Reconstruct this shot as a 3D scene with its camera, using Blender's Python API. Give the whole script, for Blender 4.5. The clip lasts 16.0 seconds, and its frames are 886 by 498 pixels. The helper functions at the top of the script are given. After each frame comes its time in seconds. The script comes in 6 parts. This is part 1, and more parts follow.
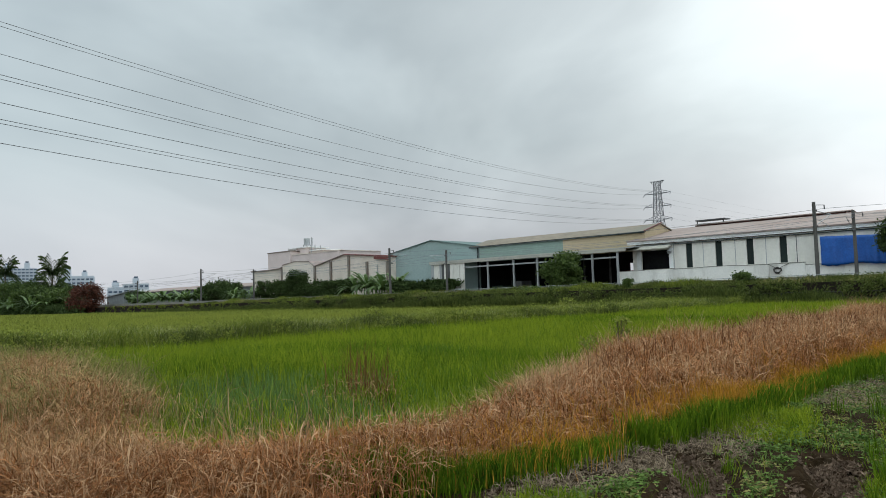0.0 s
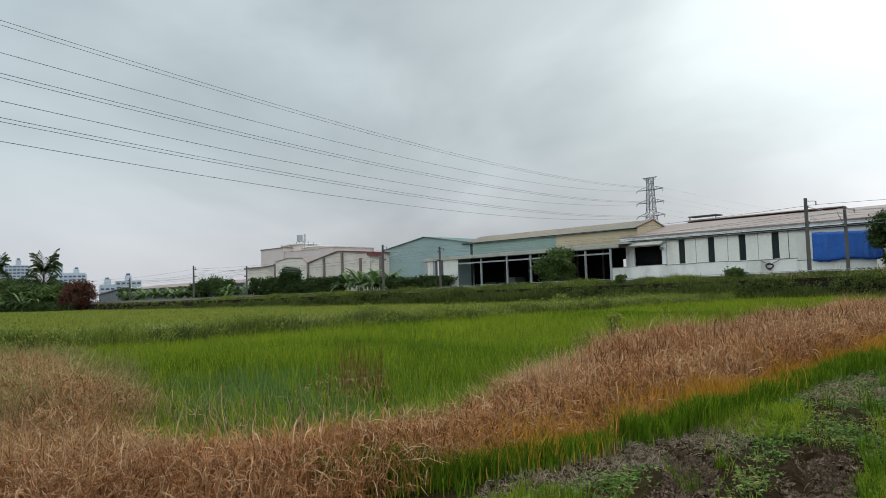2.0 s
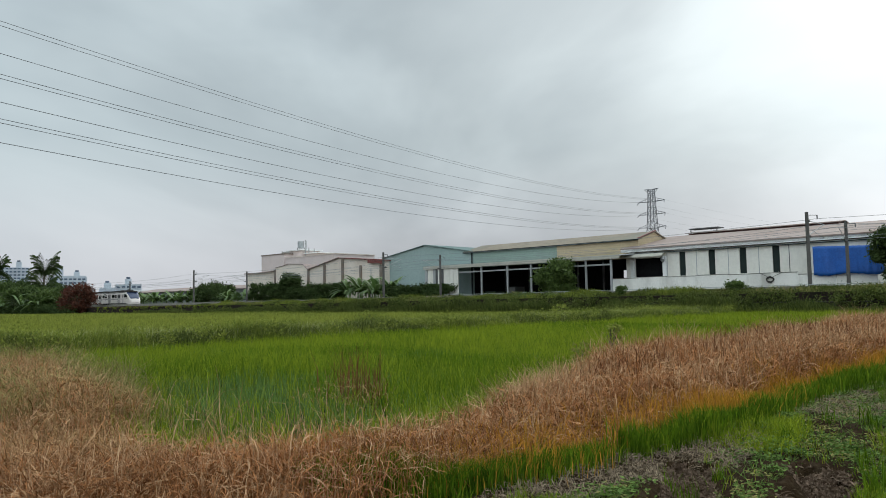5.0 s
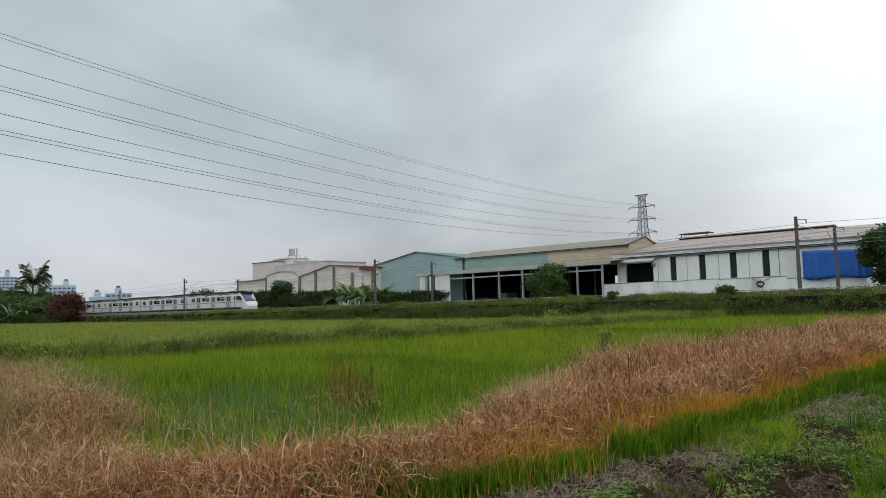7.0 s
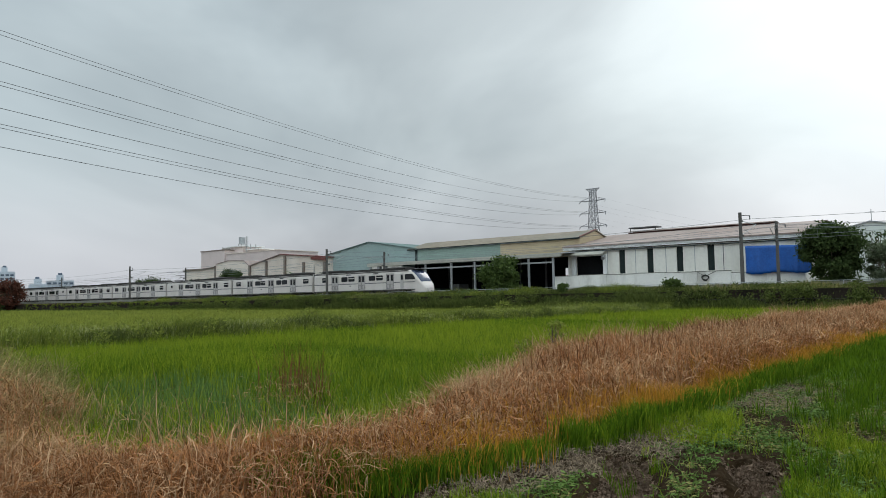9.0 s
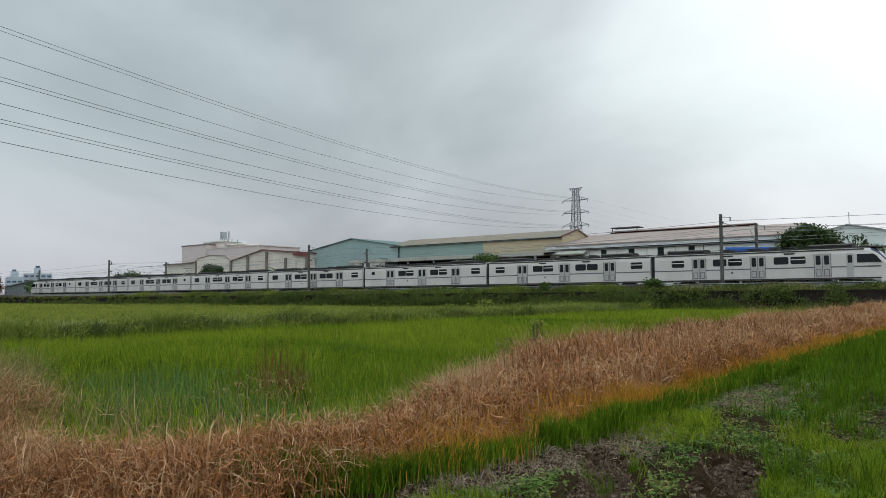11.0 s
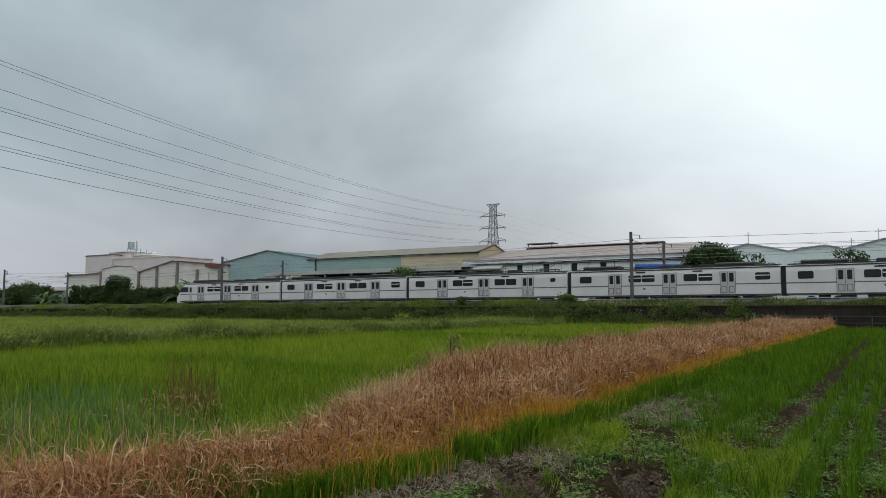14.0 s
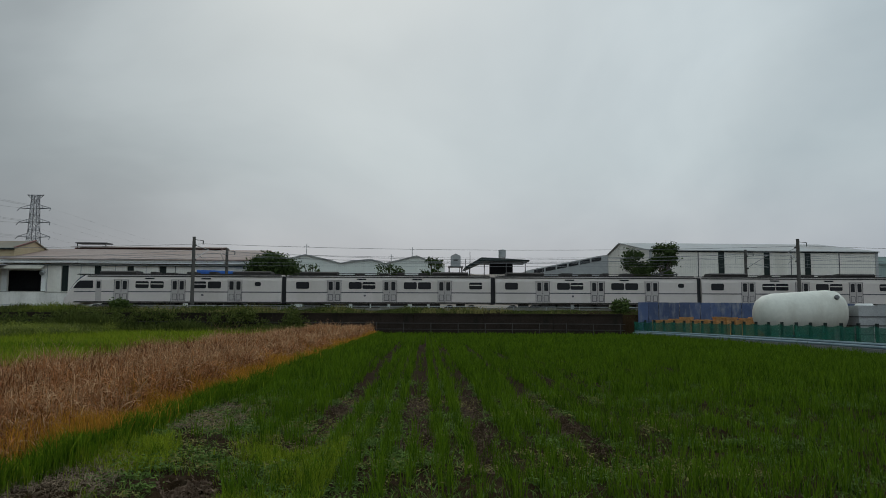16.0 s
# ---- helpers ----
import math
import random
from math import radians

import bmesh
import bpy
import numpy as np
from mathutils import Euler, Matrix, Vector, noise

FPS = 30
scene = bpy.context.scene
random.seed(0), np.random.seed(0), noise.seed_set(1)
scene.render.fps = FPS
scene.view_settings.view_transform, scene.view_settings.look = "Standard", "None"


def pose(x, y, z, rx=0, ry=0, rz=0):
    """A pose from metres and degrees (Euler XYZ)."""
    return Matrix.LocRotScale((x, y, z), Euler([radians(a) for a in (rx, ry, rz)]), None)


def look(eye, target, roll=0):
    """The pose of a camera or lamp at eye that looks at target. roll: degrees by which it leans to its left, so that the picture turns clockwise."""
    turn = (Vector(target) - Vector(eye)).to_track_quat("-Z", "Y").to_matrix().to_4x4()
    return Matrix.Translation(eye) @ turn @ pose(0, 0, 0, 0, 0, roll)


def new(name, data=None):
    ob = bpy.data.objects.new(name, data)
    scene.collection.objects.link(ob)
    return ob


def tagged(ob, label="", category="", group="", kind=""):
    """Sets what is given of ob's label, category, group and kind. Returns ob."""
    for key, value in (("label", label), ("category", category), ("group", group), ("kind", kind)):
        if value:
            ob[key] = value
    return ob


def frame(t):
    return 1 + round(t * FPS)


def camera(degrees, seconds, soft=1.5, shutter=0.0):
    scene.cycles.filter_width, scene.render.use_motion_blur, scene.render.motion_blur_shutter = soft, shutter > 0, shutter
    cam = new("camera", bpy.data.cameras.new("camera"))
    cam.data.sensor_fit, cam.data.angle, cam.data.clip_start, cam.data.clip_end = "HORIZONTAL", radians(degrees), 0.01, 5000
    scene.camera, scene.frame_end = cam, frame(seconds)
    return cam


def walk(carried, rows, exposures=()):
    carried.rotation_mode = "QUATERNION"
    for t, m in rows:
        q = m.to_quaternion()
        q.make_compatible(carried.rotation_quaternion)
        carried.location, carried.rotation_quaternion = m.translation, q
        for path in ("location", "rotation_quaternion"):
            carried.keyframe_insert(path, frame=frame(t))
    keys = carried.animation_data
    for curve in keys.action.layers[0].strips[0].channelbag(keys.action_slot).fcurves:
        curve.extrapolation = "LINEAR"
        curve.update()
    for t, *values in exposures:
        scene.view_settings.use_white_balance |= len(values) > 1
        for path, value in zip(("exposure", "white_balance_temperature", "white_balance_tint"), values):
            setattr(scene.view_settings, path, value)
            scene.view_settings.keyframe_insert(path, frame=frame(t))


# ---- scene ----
# the camera stands at the edge of the paddy; it is held by hand and pans with the train
PATH = [
    (0.0, 44.37, 3.66, 1.78), (0.5, 44.12, 3.37, 1.89), (1.0, 43.41, 3.22, 1.67), (1.5, 43.48, 3.17, 2.02),
    (2.0, 43.86, 3.37, 1.89), (2.5, 43.68, 3.54, 1.75), (3.0, 43.91, 3.56, 1.20), (3.5, 43.88, 3.25, 1.55),
    (4.0, 43.78, 3.70, 1.06), (6.5, 43.84, 4.23, 1.25), (7.0, 43.22, 4.52, 1.43), (7.5, 42.02, 5.02, 0.77),
    (8.0, 41.08, 4.09, 1.01), (8.5, 40.01, 3.76, 0.89), (9.0, 39.51, 3.73, 0.96), (9.5, 38.27, 3.61, 0.77),
    (12.0, 38.20, 3.60, 0.16), (12.5, 38.20, 3.79, 0.22), (13.0, 37.84, 3.78, 0.02), (13.5, 36.46, 3.74, 0.30),
    (14.0, 31.74, 4.59, 0.00), (14.5, 21.86, 5.04, -0.68), (15.0, 11.91, 4.22, -1.08), (15.5, 4.69, 4.18, -1.26),
    (16.0, -1.39, 5.21, -0.35)]
EYE = (0.0, 0.0, 1.6)
cam = camera(62.0, 16.0, 0.9)
EXPOSURES = [(0.0, 0.12, 6560, 10), (7.0, 0.08, 6540, 10), (9.5, 0.04, 6520, 10), (12.0, -0.06, 6520, 10), (13.5, -0.12, 6480, 10),
             (14.5, -0.36, 6350, 10), (15.0, -0.70, 6400, 10), (15.5, -0.88, 6460, 10), (16.0, -0.86, 6490, 10)]
walk(cam, [(t, pose(*EYE, 90 + p, r, yw)) for t, yw, p, r in PATH], EXPOSURES)

# ---- light: an overcast sky, brighter where the sun stands behind the clouds ----
SUN_AZ, SUN_EL = radians(-6), radians(40)  # from +Y towards +X, and up
SUN_DIR = Vector((math.sin(SUN_AZ) * math.cos(SUN_EL), math.cos(SUN_AZ) * math.cos(SUN_EL), math.sin(SUN_EL)))


def node(nt, kind, **values):
    n = nt.nodes.new(kind)
    for k, v in values.items():
        if k in n.inputs:
            n.inputs[k].default_value = v
    return n


def make_world():
    w = bpy.data.worlds.new("overcast_sky")
    scene.world = w
    w.use_nodes = True
    nt = w.node_tree
    nt.nodes.clear()
    ln = nt.links.new
    out = nt.nodes.new("ShaderNodeOutputWorld")
    bg = node(nt, "ShaderNodeBackground", Strength=1.0)
    ln(bg.outputs[0], out.inputs[0])
    sky = nt.nodes.new("ShaderNodeTexSky")
    sky.sky_type, sky.sun_disc = "NISHITA", False
    sky.sun_elevation, sky.sun_rotation = SUN_EL, SUN_AZ
    sky.dust_density = 4.0
    dim = nt.nodes.new("ShaderNodeVectorMath")
    dim.operation = "SCALE"
    dim.inputs["Scale"].default_value = 0.07
    ln(sky.outputs[0], dim.inputs[0])
    co = nt.nodes.new("ShaderNodeTexCoord")
    mp = nt.nodes.new("ShaderNodeMapping")
    mp.inputs["Scale"].default_value = (1.0, 1.0, 1.7)
    ln(co.outputs["Generated"], mp.inputs[0])
    n1 = node(nt, "ShaderNodeTexNoise", Scale=1.9, Detail=5.0, Roughness=0.5, Distortion=0.35)
    ln(mp.outputs[0], n1.inputs["Vector"])
    ramp = nt.nodes.new("ShaderNodeValToRGB")
    ramp.color_ramp.elements[0].position, ramp.color_ramp.elements[0].color = 0.33, (0.425, 0.52, 0.57, 1)
    ramp.color_ramp.elements[1].position, ramp.color_ramp.elements[1].color = 0.68, (0.63, 0.728, 0.76, 1)
    ln(n1.outputs["Fac"], ramp.inputs[0])
    # glow of the veiled sun
    dot = nt.nodes.new("ShaderNodeVectorMath")
    dot.operation = "DOT_PRODUCT"
    dot.inputs[1].default_value = SUN_DIR
    nrm = nt.nodes.new("ShaderNodeVectorMath")
    nrm.operation = "NORMALIZE"
    ln(co.outputs["Generated"], nrm.inputs[0])
    ln(nrm.outputs[0], dot.inputs[0])
    mr = nt.nodes.new("ShaderNodeMapRange")
    mr.interpolation_type = "SMOOTHSTEP"
    mr.inputs["From Min"].default_value, mr.inputs["From Max"].default_value = 0.74, 0.98
    mr.inputs["To Min"].default_value, mr.inputs["To Max"].default_value = 0.0, 0.16
    ln(dot.outputs["Value"], mr.inputs["Value"])
    glow = nt.nodes.new("ShaderNodeVectorMath")
    glow.operation = "SCALE"
    glow.inputs[0].default_value = (0.92, 1.0, 1.02)
    ln(mr.outputs[0], glow.inputs["Scale"])
    add = nt.nodes.new("ShaderNodeVectorMath")
    add.operation = "ADD"
    ln(ramp.outputs[0], add.inputs[0])
    ln(glow.outputs[0], add.inputs[1])
    # the heavy grey cloud over the factories
    bank = nt.nodes.new("ShaderNodeVectorMath")
    bank.operation = "DOT_PRODUCT"
    bank.inputs[1].default_value = Vector((math.sin(radians(-46)) * 0.95, math.cos(radians(-46)) * 0.95, 0.31)).normalized()
    warp = nt.nodes.new("ShaderNodeVectorMath")
    warp.operation = "MULTIPLY_ADD"
    ln(n1.outputs["Color"], warp.inputs[0])
    warp.inputs[1].default_value = (0.5, 0.5, 0.5)
    shift = nt.nodes.new("ShaderNodeVectorMath")
    shift.operation = "SUBTRACT"
    shift.inputs[1].default_value = (0.25, 0.25, 0.25)
    ln(nrm.outputs[0], shift.inputs[0])
    ln(shift.outputs[0], warp.inputs[2])
    ln(warp.outputs[0], bank.inputs[0])
    ln(warp.outputs[0], dot.inputs[0])
    br = nt.nodes.new("ShaderNodeMapRange")
    br.interpolation_type = "SMOOTHSTEP"
    br.inputs["From Min"].default_value, br.inputs["From Max"].default_value = 0.84, 1.02
    br.inputs["To Min"].default_value, br.inputs["To Max"].default_value = 1.0, 0.76
    ln(bank.outputs["Value"], br.inputs["Value"])
    dark = nt.nodes.new("ShaderNodeVectorMath")
    dark.operation = "SCALE"
    ln(add.outputs[0], dark.inputs[0])
    ln(br.outputs[0], dark.inputs["Scale"])
    mix = nt.nodes.new("ShaderNodeMix")
    mix.data_type = "RGBA"
    mix.inputs["Factor"].default_value = 0.86
    ln(dim.outputs[0], mix.inputs["A"])
    ln(dark.outputs[0], mix.inputs["B"])
    # an overcast sky is brightest overhead
    sep = nt.nodes.new("ShaderNodeSeparateXYZ")
    ln(nrm.outputs[0], sep.inputs[0])
    zen = nt.nodes.new("ShaderNodeMapRange")
    zen.interpolation_type = "SMOOTHSTEP"
    zen.inputs["From Min"].default_value, zen.inputs["From Max"].default_value = 0.38, 0.95
    zen.inputs["To Min"].default_value, zen.inputs["To Max"].default_value = 1.0, 1.8
    ln(sep.outputs["Z"], zen.inputs["Value"])
    fin = nt.nodes.new("ShaderNodeVectorMath")
    fin.operation = "SCALE"
    ln(mix.outputs["Result"], fin.inputs[0])
    ln(zen.outputs[0], fin.inputs["Scale"])
    # thinner cloud towards +X
    east = nt.nodes.new("ShaderNodeMapRange")
    east.interpolation_type = "SMOOTHSTEP"
    east.inputs["From Min"].default_value, east.inputs["From Max"].default_value = -0.8, 0.55
    east.inputs["To Min"].default_value, east.inputs["To Max"].default_value = 1.0, 1.5
    ln(sep.outputs["X"], east.inputs["Value"])
    thin = nt.nodes.new("ShaderNodeVectorMath")
    thin.operation = "SCALE"
    ln(fin.outputs[0], thin.inputs[0])
    ln(east.outputs[0], thin.inputs["Scale"])
    # the open sky over the plain, away from the cloud bank
    south = nt.nodes.new("ShaderNodeMapRange")
    south.interpolation_type = "SMOOTHSTEP"
    south.inputs["From Min"].default_value, south.inputs["From Max"].default_value = 0.1, -0.7
    south.inputs["To Min"].default_value, south.inputs["To Max"].default_value = 1.0, 1.3
    ln(sep.outputs["Y"], south.inputs["Value"])
    open_ = nt.nodes.new("ShaderNodeVectorMath")
    open_.operation = "SCALE"
    ln(thin.outputs[0], open_.inputs[0])
    ln(south.outputs[0], open_.inputs["Scale"])
    # warmer haze low over the horizon
    low = nt.nodes.new("ShaderNodeMapRange")
    low.interpolation_type = "SMOOTHSTEP"
    low.inputs["From Min"].default_value, low.inputs["From Max"].default_value = 0.22, 0.0
    ln(sep.outputs["Z"], low.inputs["Value"])
    haze = nt.nodes.new("ShaderNodeMix")
    haze.data_type, haze.blend_type = "RGBA", "MULTIPLY"
    haze.inputs["B"].default_value = (1.11, 1.0, 1.03, 1)
    ln(low.outputs[0], haze.inputs["Factor"])
    ln(open_.outputs[0], haze.inputs["A"])
    ln(haze.outputs["Result"], bg.inputs[0])


make_world()
sun_lamp = new("sun", bpy.data.lights.new("sun", "SUN"))
sun_lamp.data.energy, sun_lamp.data.angle, sun_lamp.data.color = 0.7, radians(25), (1.0, 0.97, 0.92)
sun_lamp.matrix_world = look(SUN_DIR * 50, (0, 0, 0))


# ---- materials ----
def mat(name, color, rough=0.7, var=0.25, scale=1.0, bump=0.0, metal=0.0, island=0.0, obj=0.0, stain=None, stain_amt=0.0,
        stain_scale=0.5, stretch=(1, 1, 1), ribs=None, rib_pitch=0.3, translucent=0.0, spec=0.4, second=None):
    m = bpy.data.materials.new(name)
    m.use_nodes = True
    nt = m.node_tree
    ln = nt.links.new
    b = nt.nodes["Principled BSDF"]
    b.inputs["Roughness"].default_value, b.inputs["Metallic"].default_value = rough, metal
    b.inputs["Specular IOR Level"].default_value = spec
    co = nt.nodes.new("ShaderNodeTexCoord")
    mp = nt.nodes.new("ShaderNodeMapping")
    mp.inputs["Scale"].default_value = stretch
    ln(co.outputs["Object"], mp.inputs[0])
    n1 = node(nt, "ShaderNodeTexNoise", Scale=scale, Detail=6.0, Roughness=0.6)
    ln(mp.outputs[0], n1.inputs["Vector"])
    n2 = node(nt, "ShaderNodeTexNoise", Scale=scale * 9.0, Detail=3.0, Roughness=0.6)
    ln(mp.outputs[0], n2.inputs["Vector"])
    am = nt.nodes.new("ShaderNodeMath")
    am.operation = "ADD"
    ln(n1.outputs["Fac"], am.inputs[0])
    ln(n2.outputs["Fac"], am.inputs[1])
    src = am.outputs[0]
    lo, hi = 0.7, 1.3
    if island or obj:
        am2 = nt.nodes.new("ShaderNodeMath")
        am2.operation = "MULTIPLY_ADD"
        if island:
            g = nt.nodes.new("ShaderNodeNewGeometry")
            ln(g.outputs["Random Per Island"], am2.inputs[0])
        else:
            g = nt.nodes.new("ShaderNodeObjectInfo")
            ln(g.outputs["Random"], am2.inputs[0])
        amt = island or obj
        am2.inputs[1].default_value = amt
        ln(src, am2.inputs[2])
        src = am2.outputs[0]
        lo, hi = 0.7, 1.3 + amt
    mr = nt.nodes.new("ShaderNodeMapRange")
    mr.inputs["From Min"].default_value, mr.inputs["From Max"].default_value = lo, hi
    mr.inputs["To Min"].default_value, mr.inputs["To Max"].default_value = 0.0, 1.0
    ln(src, mr.inputs["Value"])
    rp = nt.nodes.new("ShaderNodeMix")
    rp.data_type = "RGBA"
    c = Vector(color)
    rp.inputs["A"].default_value = (*(c * (1 - var)), 1)
    rp.inputs["B"].default_value = (*second, 1) if second else (*(c * (1 + var)), 1)
    if second:
        rp.inputs["A"].default_value = (*c, 1)
    ln(mr.outputs[0], rp.inputs["Factor"])
    col = rp.outputs["Result"]
    if stain is not None:
        n3 = node(nt, "ShaderNodeTexNoise", Scale=stain_scale, Detail=7.0, Roughness=0.62)
        mp2 = nt.nodes.new("ShaderNodeMapping")
        mp2.inputs["Scale"].default_value = (1.0, 1.0, 0.35)
        ln(co.outputs["Object"], mp2.inputs[0])
        ln(mp2.outputs[0], n3.inputs["Vector"])
        r3 = nt.nodes.new("ShaderNodeMapRange")
        r3.inputs["From Min"].default_value, r3.inputs["From Max"].default_value = 0.5, 0.68
        r3.inputs["To Max"].default_value = stain_amt
        ln(n3.outputs["Fac"], r3.inputs["Value"])
        mx = nt.nodes.new("ShaderNodeMix")
        mx.data_type = "RGBA"
        ln(r3.outputs[0], mx.inputs["Factor"])
        ln(col, mx.inputs["A"])
        mx.inputs["B"].default_value = (*stain, 1)
        col = mx.outputs["Result"]
    ln(col, b.inputs["Base Color"])
    hgt = n2.outputs["Fac"]
    if ribs is not None:
        wv = node(nt, "ShaderNodeTexWave", Scale=0.314 / rib_pitch)
        wv.wave_type, wv.bands_direction = "BANDS", ribs
        ln(co.outputs["Object"], wv.inputs["Vector"])
        hgt = wv.outputs["Fac"]
    if bump:
        bp = node(nt, "ShaderNodeBump", Strength=min(1.0, bump), Distance=0.03)
        ln(hgt, bp.inputs["Height"])
        ln(bp.outputs[0], b.inputs["Normal"])
    if translucent:
        out = nt.nodes["Material Output"]
        tr = nt.nodes.new("ShaderNodeBsdfTranslucent")
        ln(col, tr.inputs["Color"])
        ms = nt.nodes.new("ShaderNodeMixShader")
        ms.inputs[0].default_value = translucent
        ln(b.outputs[0], ms.inputs[1])
        ln(tr.outputs[0], ms.inputs[2])
        ln(ms.outputs[0], out.inputs[0])
    return m


M = {}


def defmats():
    M["rice_wet"] = mat("dark_rice_leaf", (0.009, 0.034, 0.003), 0.6, 0.45, 0.5, island=1.0, translucent=0.22, spec=0.02, second=(0.15, 0.25, 0.014))
    M["rice"] = mat("rice_leaf", (0.035, 0.095, 0.007), 0.55, 0.4, 0.3, island=1.0, translucent=0.3, spec=0.02, second=(0.33, 0.39, 0.03))
    M["rice_far"] = mat("ripe_grass", (0.09, 0.13, 0.018), 0.6, 0.4, 0.12, island=1.2, translucent=0.3, spec=0.02, second=(0.37, 0.39, 0.075))
    M["weed"] = mat("weed_leaf", (0.04, 0.07, 0.01), 0.65, 0.5, 0.3, island=1.3, translucent=0.25, spec=0.02, second=(0.25, 0.28, 0.05))
    M["weed_pale"] = mat("pale_weed_leaf", (0.09, 0.12, 0.02), 0.65, 0.5, 0.3, island=1.2, translucent=0.25, spec=0.02, second=(0.31, 0.34, 0.07))
    M["weed_low"] = mat("creeping_weed_leaf", (0.025, 0.06, 0.013), 0.7, 0.5, 0.6, island=1.1, translucent=0.15, spec=0.02, second=(0.19, 0.28, 0.07))
    M["mud_straw"] = mat("muddy_straw", (0.045, 0.032, 0.022), 0.9, 0.4, 1.0, island=1.3, spec=0.02, second=(0.19, 0.13, 0.09))
    M["dark_weed"] = mat("dark_weed_leaf", (0.02, 0.035, 0.01), 0.7, 0.5, 0.3, island=1.3, translucent=0.2, spec=0.02, second=(0.15, 0.175, 0.045))
    M["dry"] = mat("dry_grass", (0.055, 0.016, 0.005), 0.75, 0.5, 0.5, island=1.5, translucent=0.15, spec=0.02, second=(0.58, 0.265, 0.11))
    M["straw"] = mat("bleached_straw", (0.19, 0.095, 0.04), 0.75, 0.35, 0.5, island=1.4, translucent=0.15, spec=0.02, second=(0.64, 0.41, 0.235))
    M["rice_blue"] = mat("bluish_rice_leaf", (0.03, 0.082, 0.02), 0.5, 0.4, 0.4, island=1.0, translucent=0.25, spec=0.02, second=(0.19, 0.29, 0.075))
    M["grey_weed"] = mat("grey_green_weed", (0.085, 0.08, 0.028), 0.75, 0.4, 0.5, island=1.3, translucent=0.2, spec=0.02, second=(0.34, 0.31, 0.11))
    M["rut_mud"] = mat("rut_mud_clods", (0.07, 0.045, 0.03), 0.9, 0.5, 3.0, bump=0.6, island=1.0, spec=0.02, second=(0.28, 0.195, 0.14))
    M["dry_tan"] = mat("tan_dead_grass", (0.10, 0.055, 0.02), 0.75, 0.4, 0.5, island=1.4, translucent=0.15, spec=0.02, second=(0.55, 0.35, 0.165))
    M["orange"] = mat("yellowing_grass", (0.17, 0.11, 0.014), 0.65, 0.4, 1.2, island=1.3, translucent=0.25, spec=0.02, second=(0.74, 0.34, 0.05))
    M["seed"] = mat("pale_seed_heads", (0.33, 0.34, 0.15), 0.75, 0.3, 0.5, island=0.7, translucent=0.3, spec=0.02)
    M["brown_stalk"] = mat("brown_stalk", (0.14, 0.058, 0.028), 0.8, 0.4, 0.5, island=0.6, spec=0.02)
    M["soil"] = mat("damp_soil", (0.026, 0.016, 0.008), 0.95, 0.5, 1.6, bump=1.0, stain=(0.052, 0.038, 0.024), stain_amt=0.6, stain_scale=5.0, spec=0.02)
    M["litter"] = mat("dead_stubble", (0.06, 0.045, 0.033), 0.85, 0.4, 1.0, island=1.4, second=(0.33, 0.25, 0.17), spec=0.02)
    M["ballast"] = mat("ballast", (0.10, 0.085, 0.073), 0.9, 0.5, 1.5, bump=0.8)
    M["rail"] = mat("rail_steel", (0.13, 0.09, 0.07), 0.5, 0.3, 2.0, metal=0.7)
    M["concrete"] = mat("concrete", (0.36, 0.35, 0.32), 0.85, 0.25, 0.8, bump=0.3, stain=(0.13, 0.12, 0.10), stain_amt=0.8)
    M["trough"] = mat("mossy_concrete", (0.20, 0.19, 0.16), 0.9, 0.3, 0.8, bump=0.3, stain=(0.07, 0.07, 0.05), stain_amt=0.9, stain_scale=0.25)
    # this near-black colour holds the wall's shadow along with its stains
    M["old_wall"] = mat("stained_shadowed_wall", (0.032, 0.024, 0.019), 0.95, 0.4, 0.8, bump=0.4, stain=(0.012, 0.013, 0.009), stain_amt=0.9, stain_scale=0.35, spec=0.1)
    M["white_wall"] = mat("whitewashed_wall", (0.79, 0.77, 0.715), 0.85, 0.1, 0.6, bump=0.15, stain=(0.40, 0.375, 0.33), stain_amt=0.6, stain_scale=0.35, spec=0.2)
    M["white_sheet"] = mat("white_sheet_cladding", (0.74, 0.71, 0.645), 0.6, 0.08, 0.3, bump=0.35, ribs="X", rib_pitch=0.25, stain=(0.52, 0.485, 0.42), stain_amt=0.45, stain_scale=0.25, spec=0.25)
    M["white_paint"] = mat("white_painted_steel", (0.76, 0.76, 0.74), 0.5, 0.08, 0.5, stain=(0.45, 0.43, 0.38), stain_amt=0.35)
    M["teal"] = mat("teal_sheet_cladding", (0.295, 0.375, 0.36), 0.6, 0.1, 0.25, bump=0.35, ribs="X", rib_pitch=0.3, stain=(0.25, 0.36, 0.33), stain_amt=0.5, stain_scale=0.15)
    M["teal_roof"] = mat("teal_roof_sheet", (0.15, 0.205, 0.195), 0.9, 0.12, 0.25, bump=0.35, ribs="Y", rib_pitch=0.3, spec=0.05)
    M["fascia"] = mat("beige_fascia_sheet", (0.42, 0.40, 0.34), 0.7, 0.12, 0.4, stain=(0.28, 0.26, 0.22), stain_amt=0.5)
    M["kerb"] = mat("grey_kerb", (0.17, 0.18, 0.18), 0.85, 0.3, 0.8, bump=0.3)
    M["green"] = mat("green_sheet_cladding", (0.25, 0.335, 0.285), 0.55, 0.1, 0.25, bump=0.35, ribs="Z", rib_pitch=0.3, stain=(0.20, 0.28, 0.23), stain_amt=0.5, stain_scale=0.15)
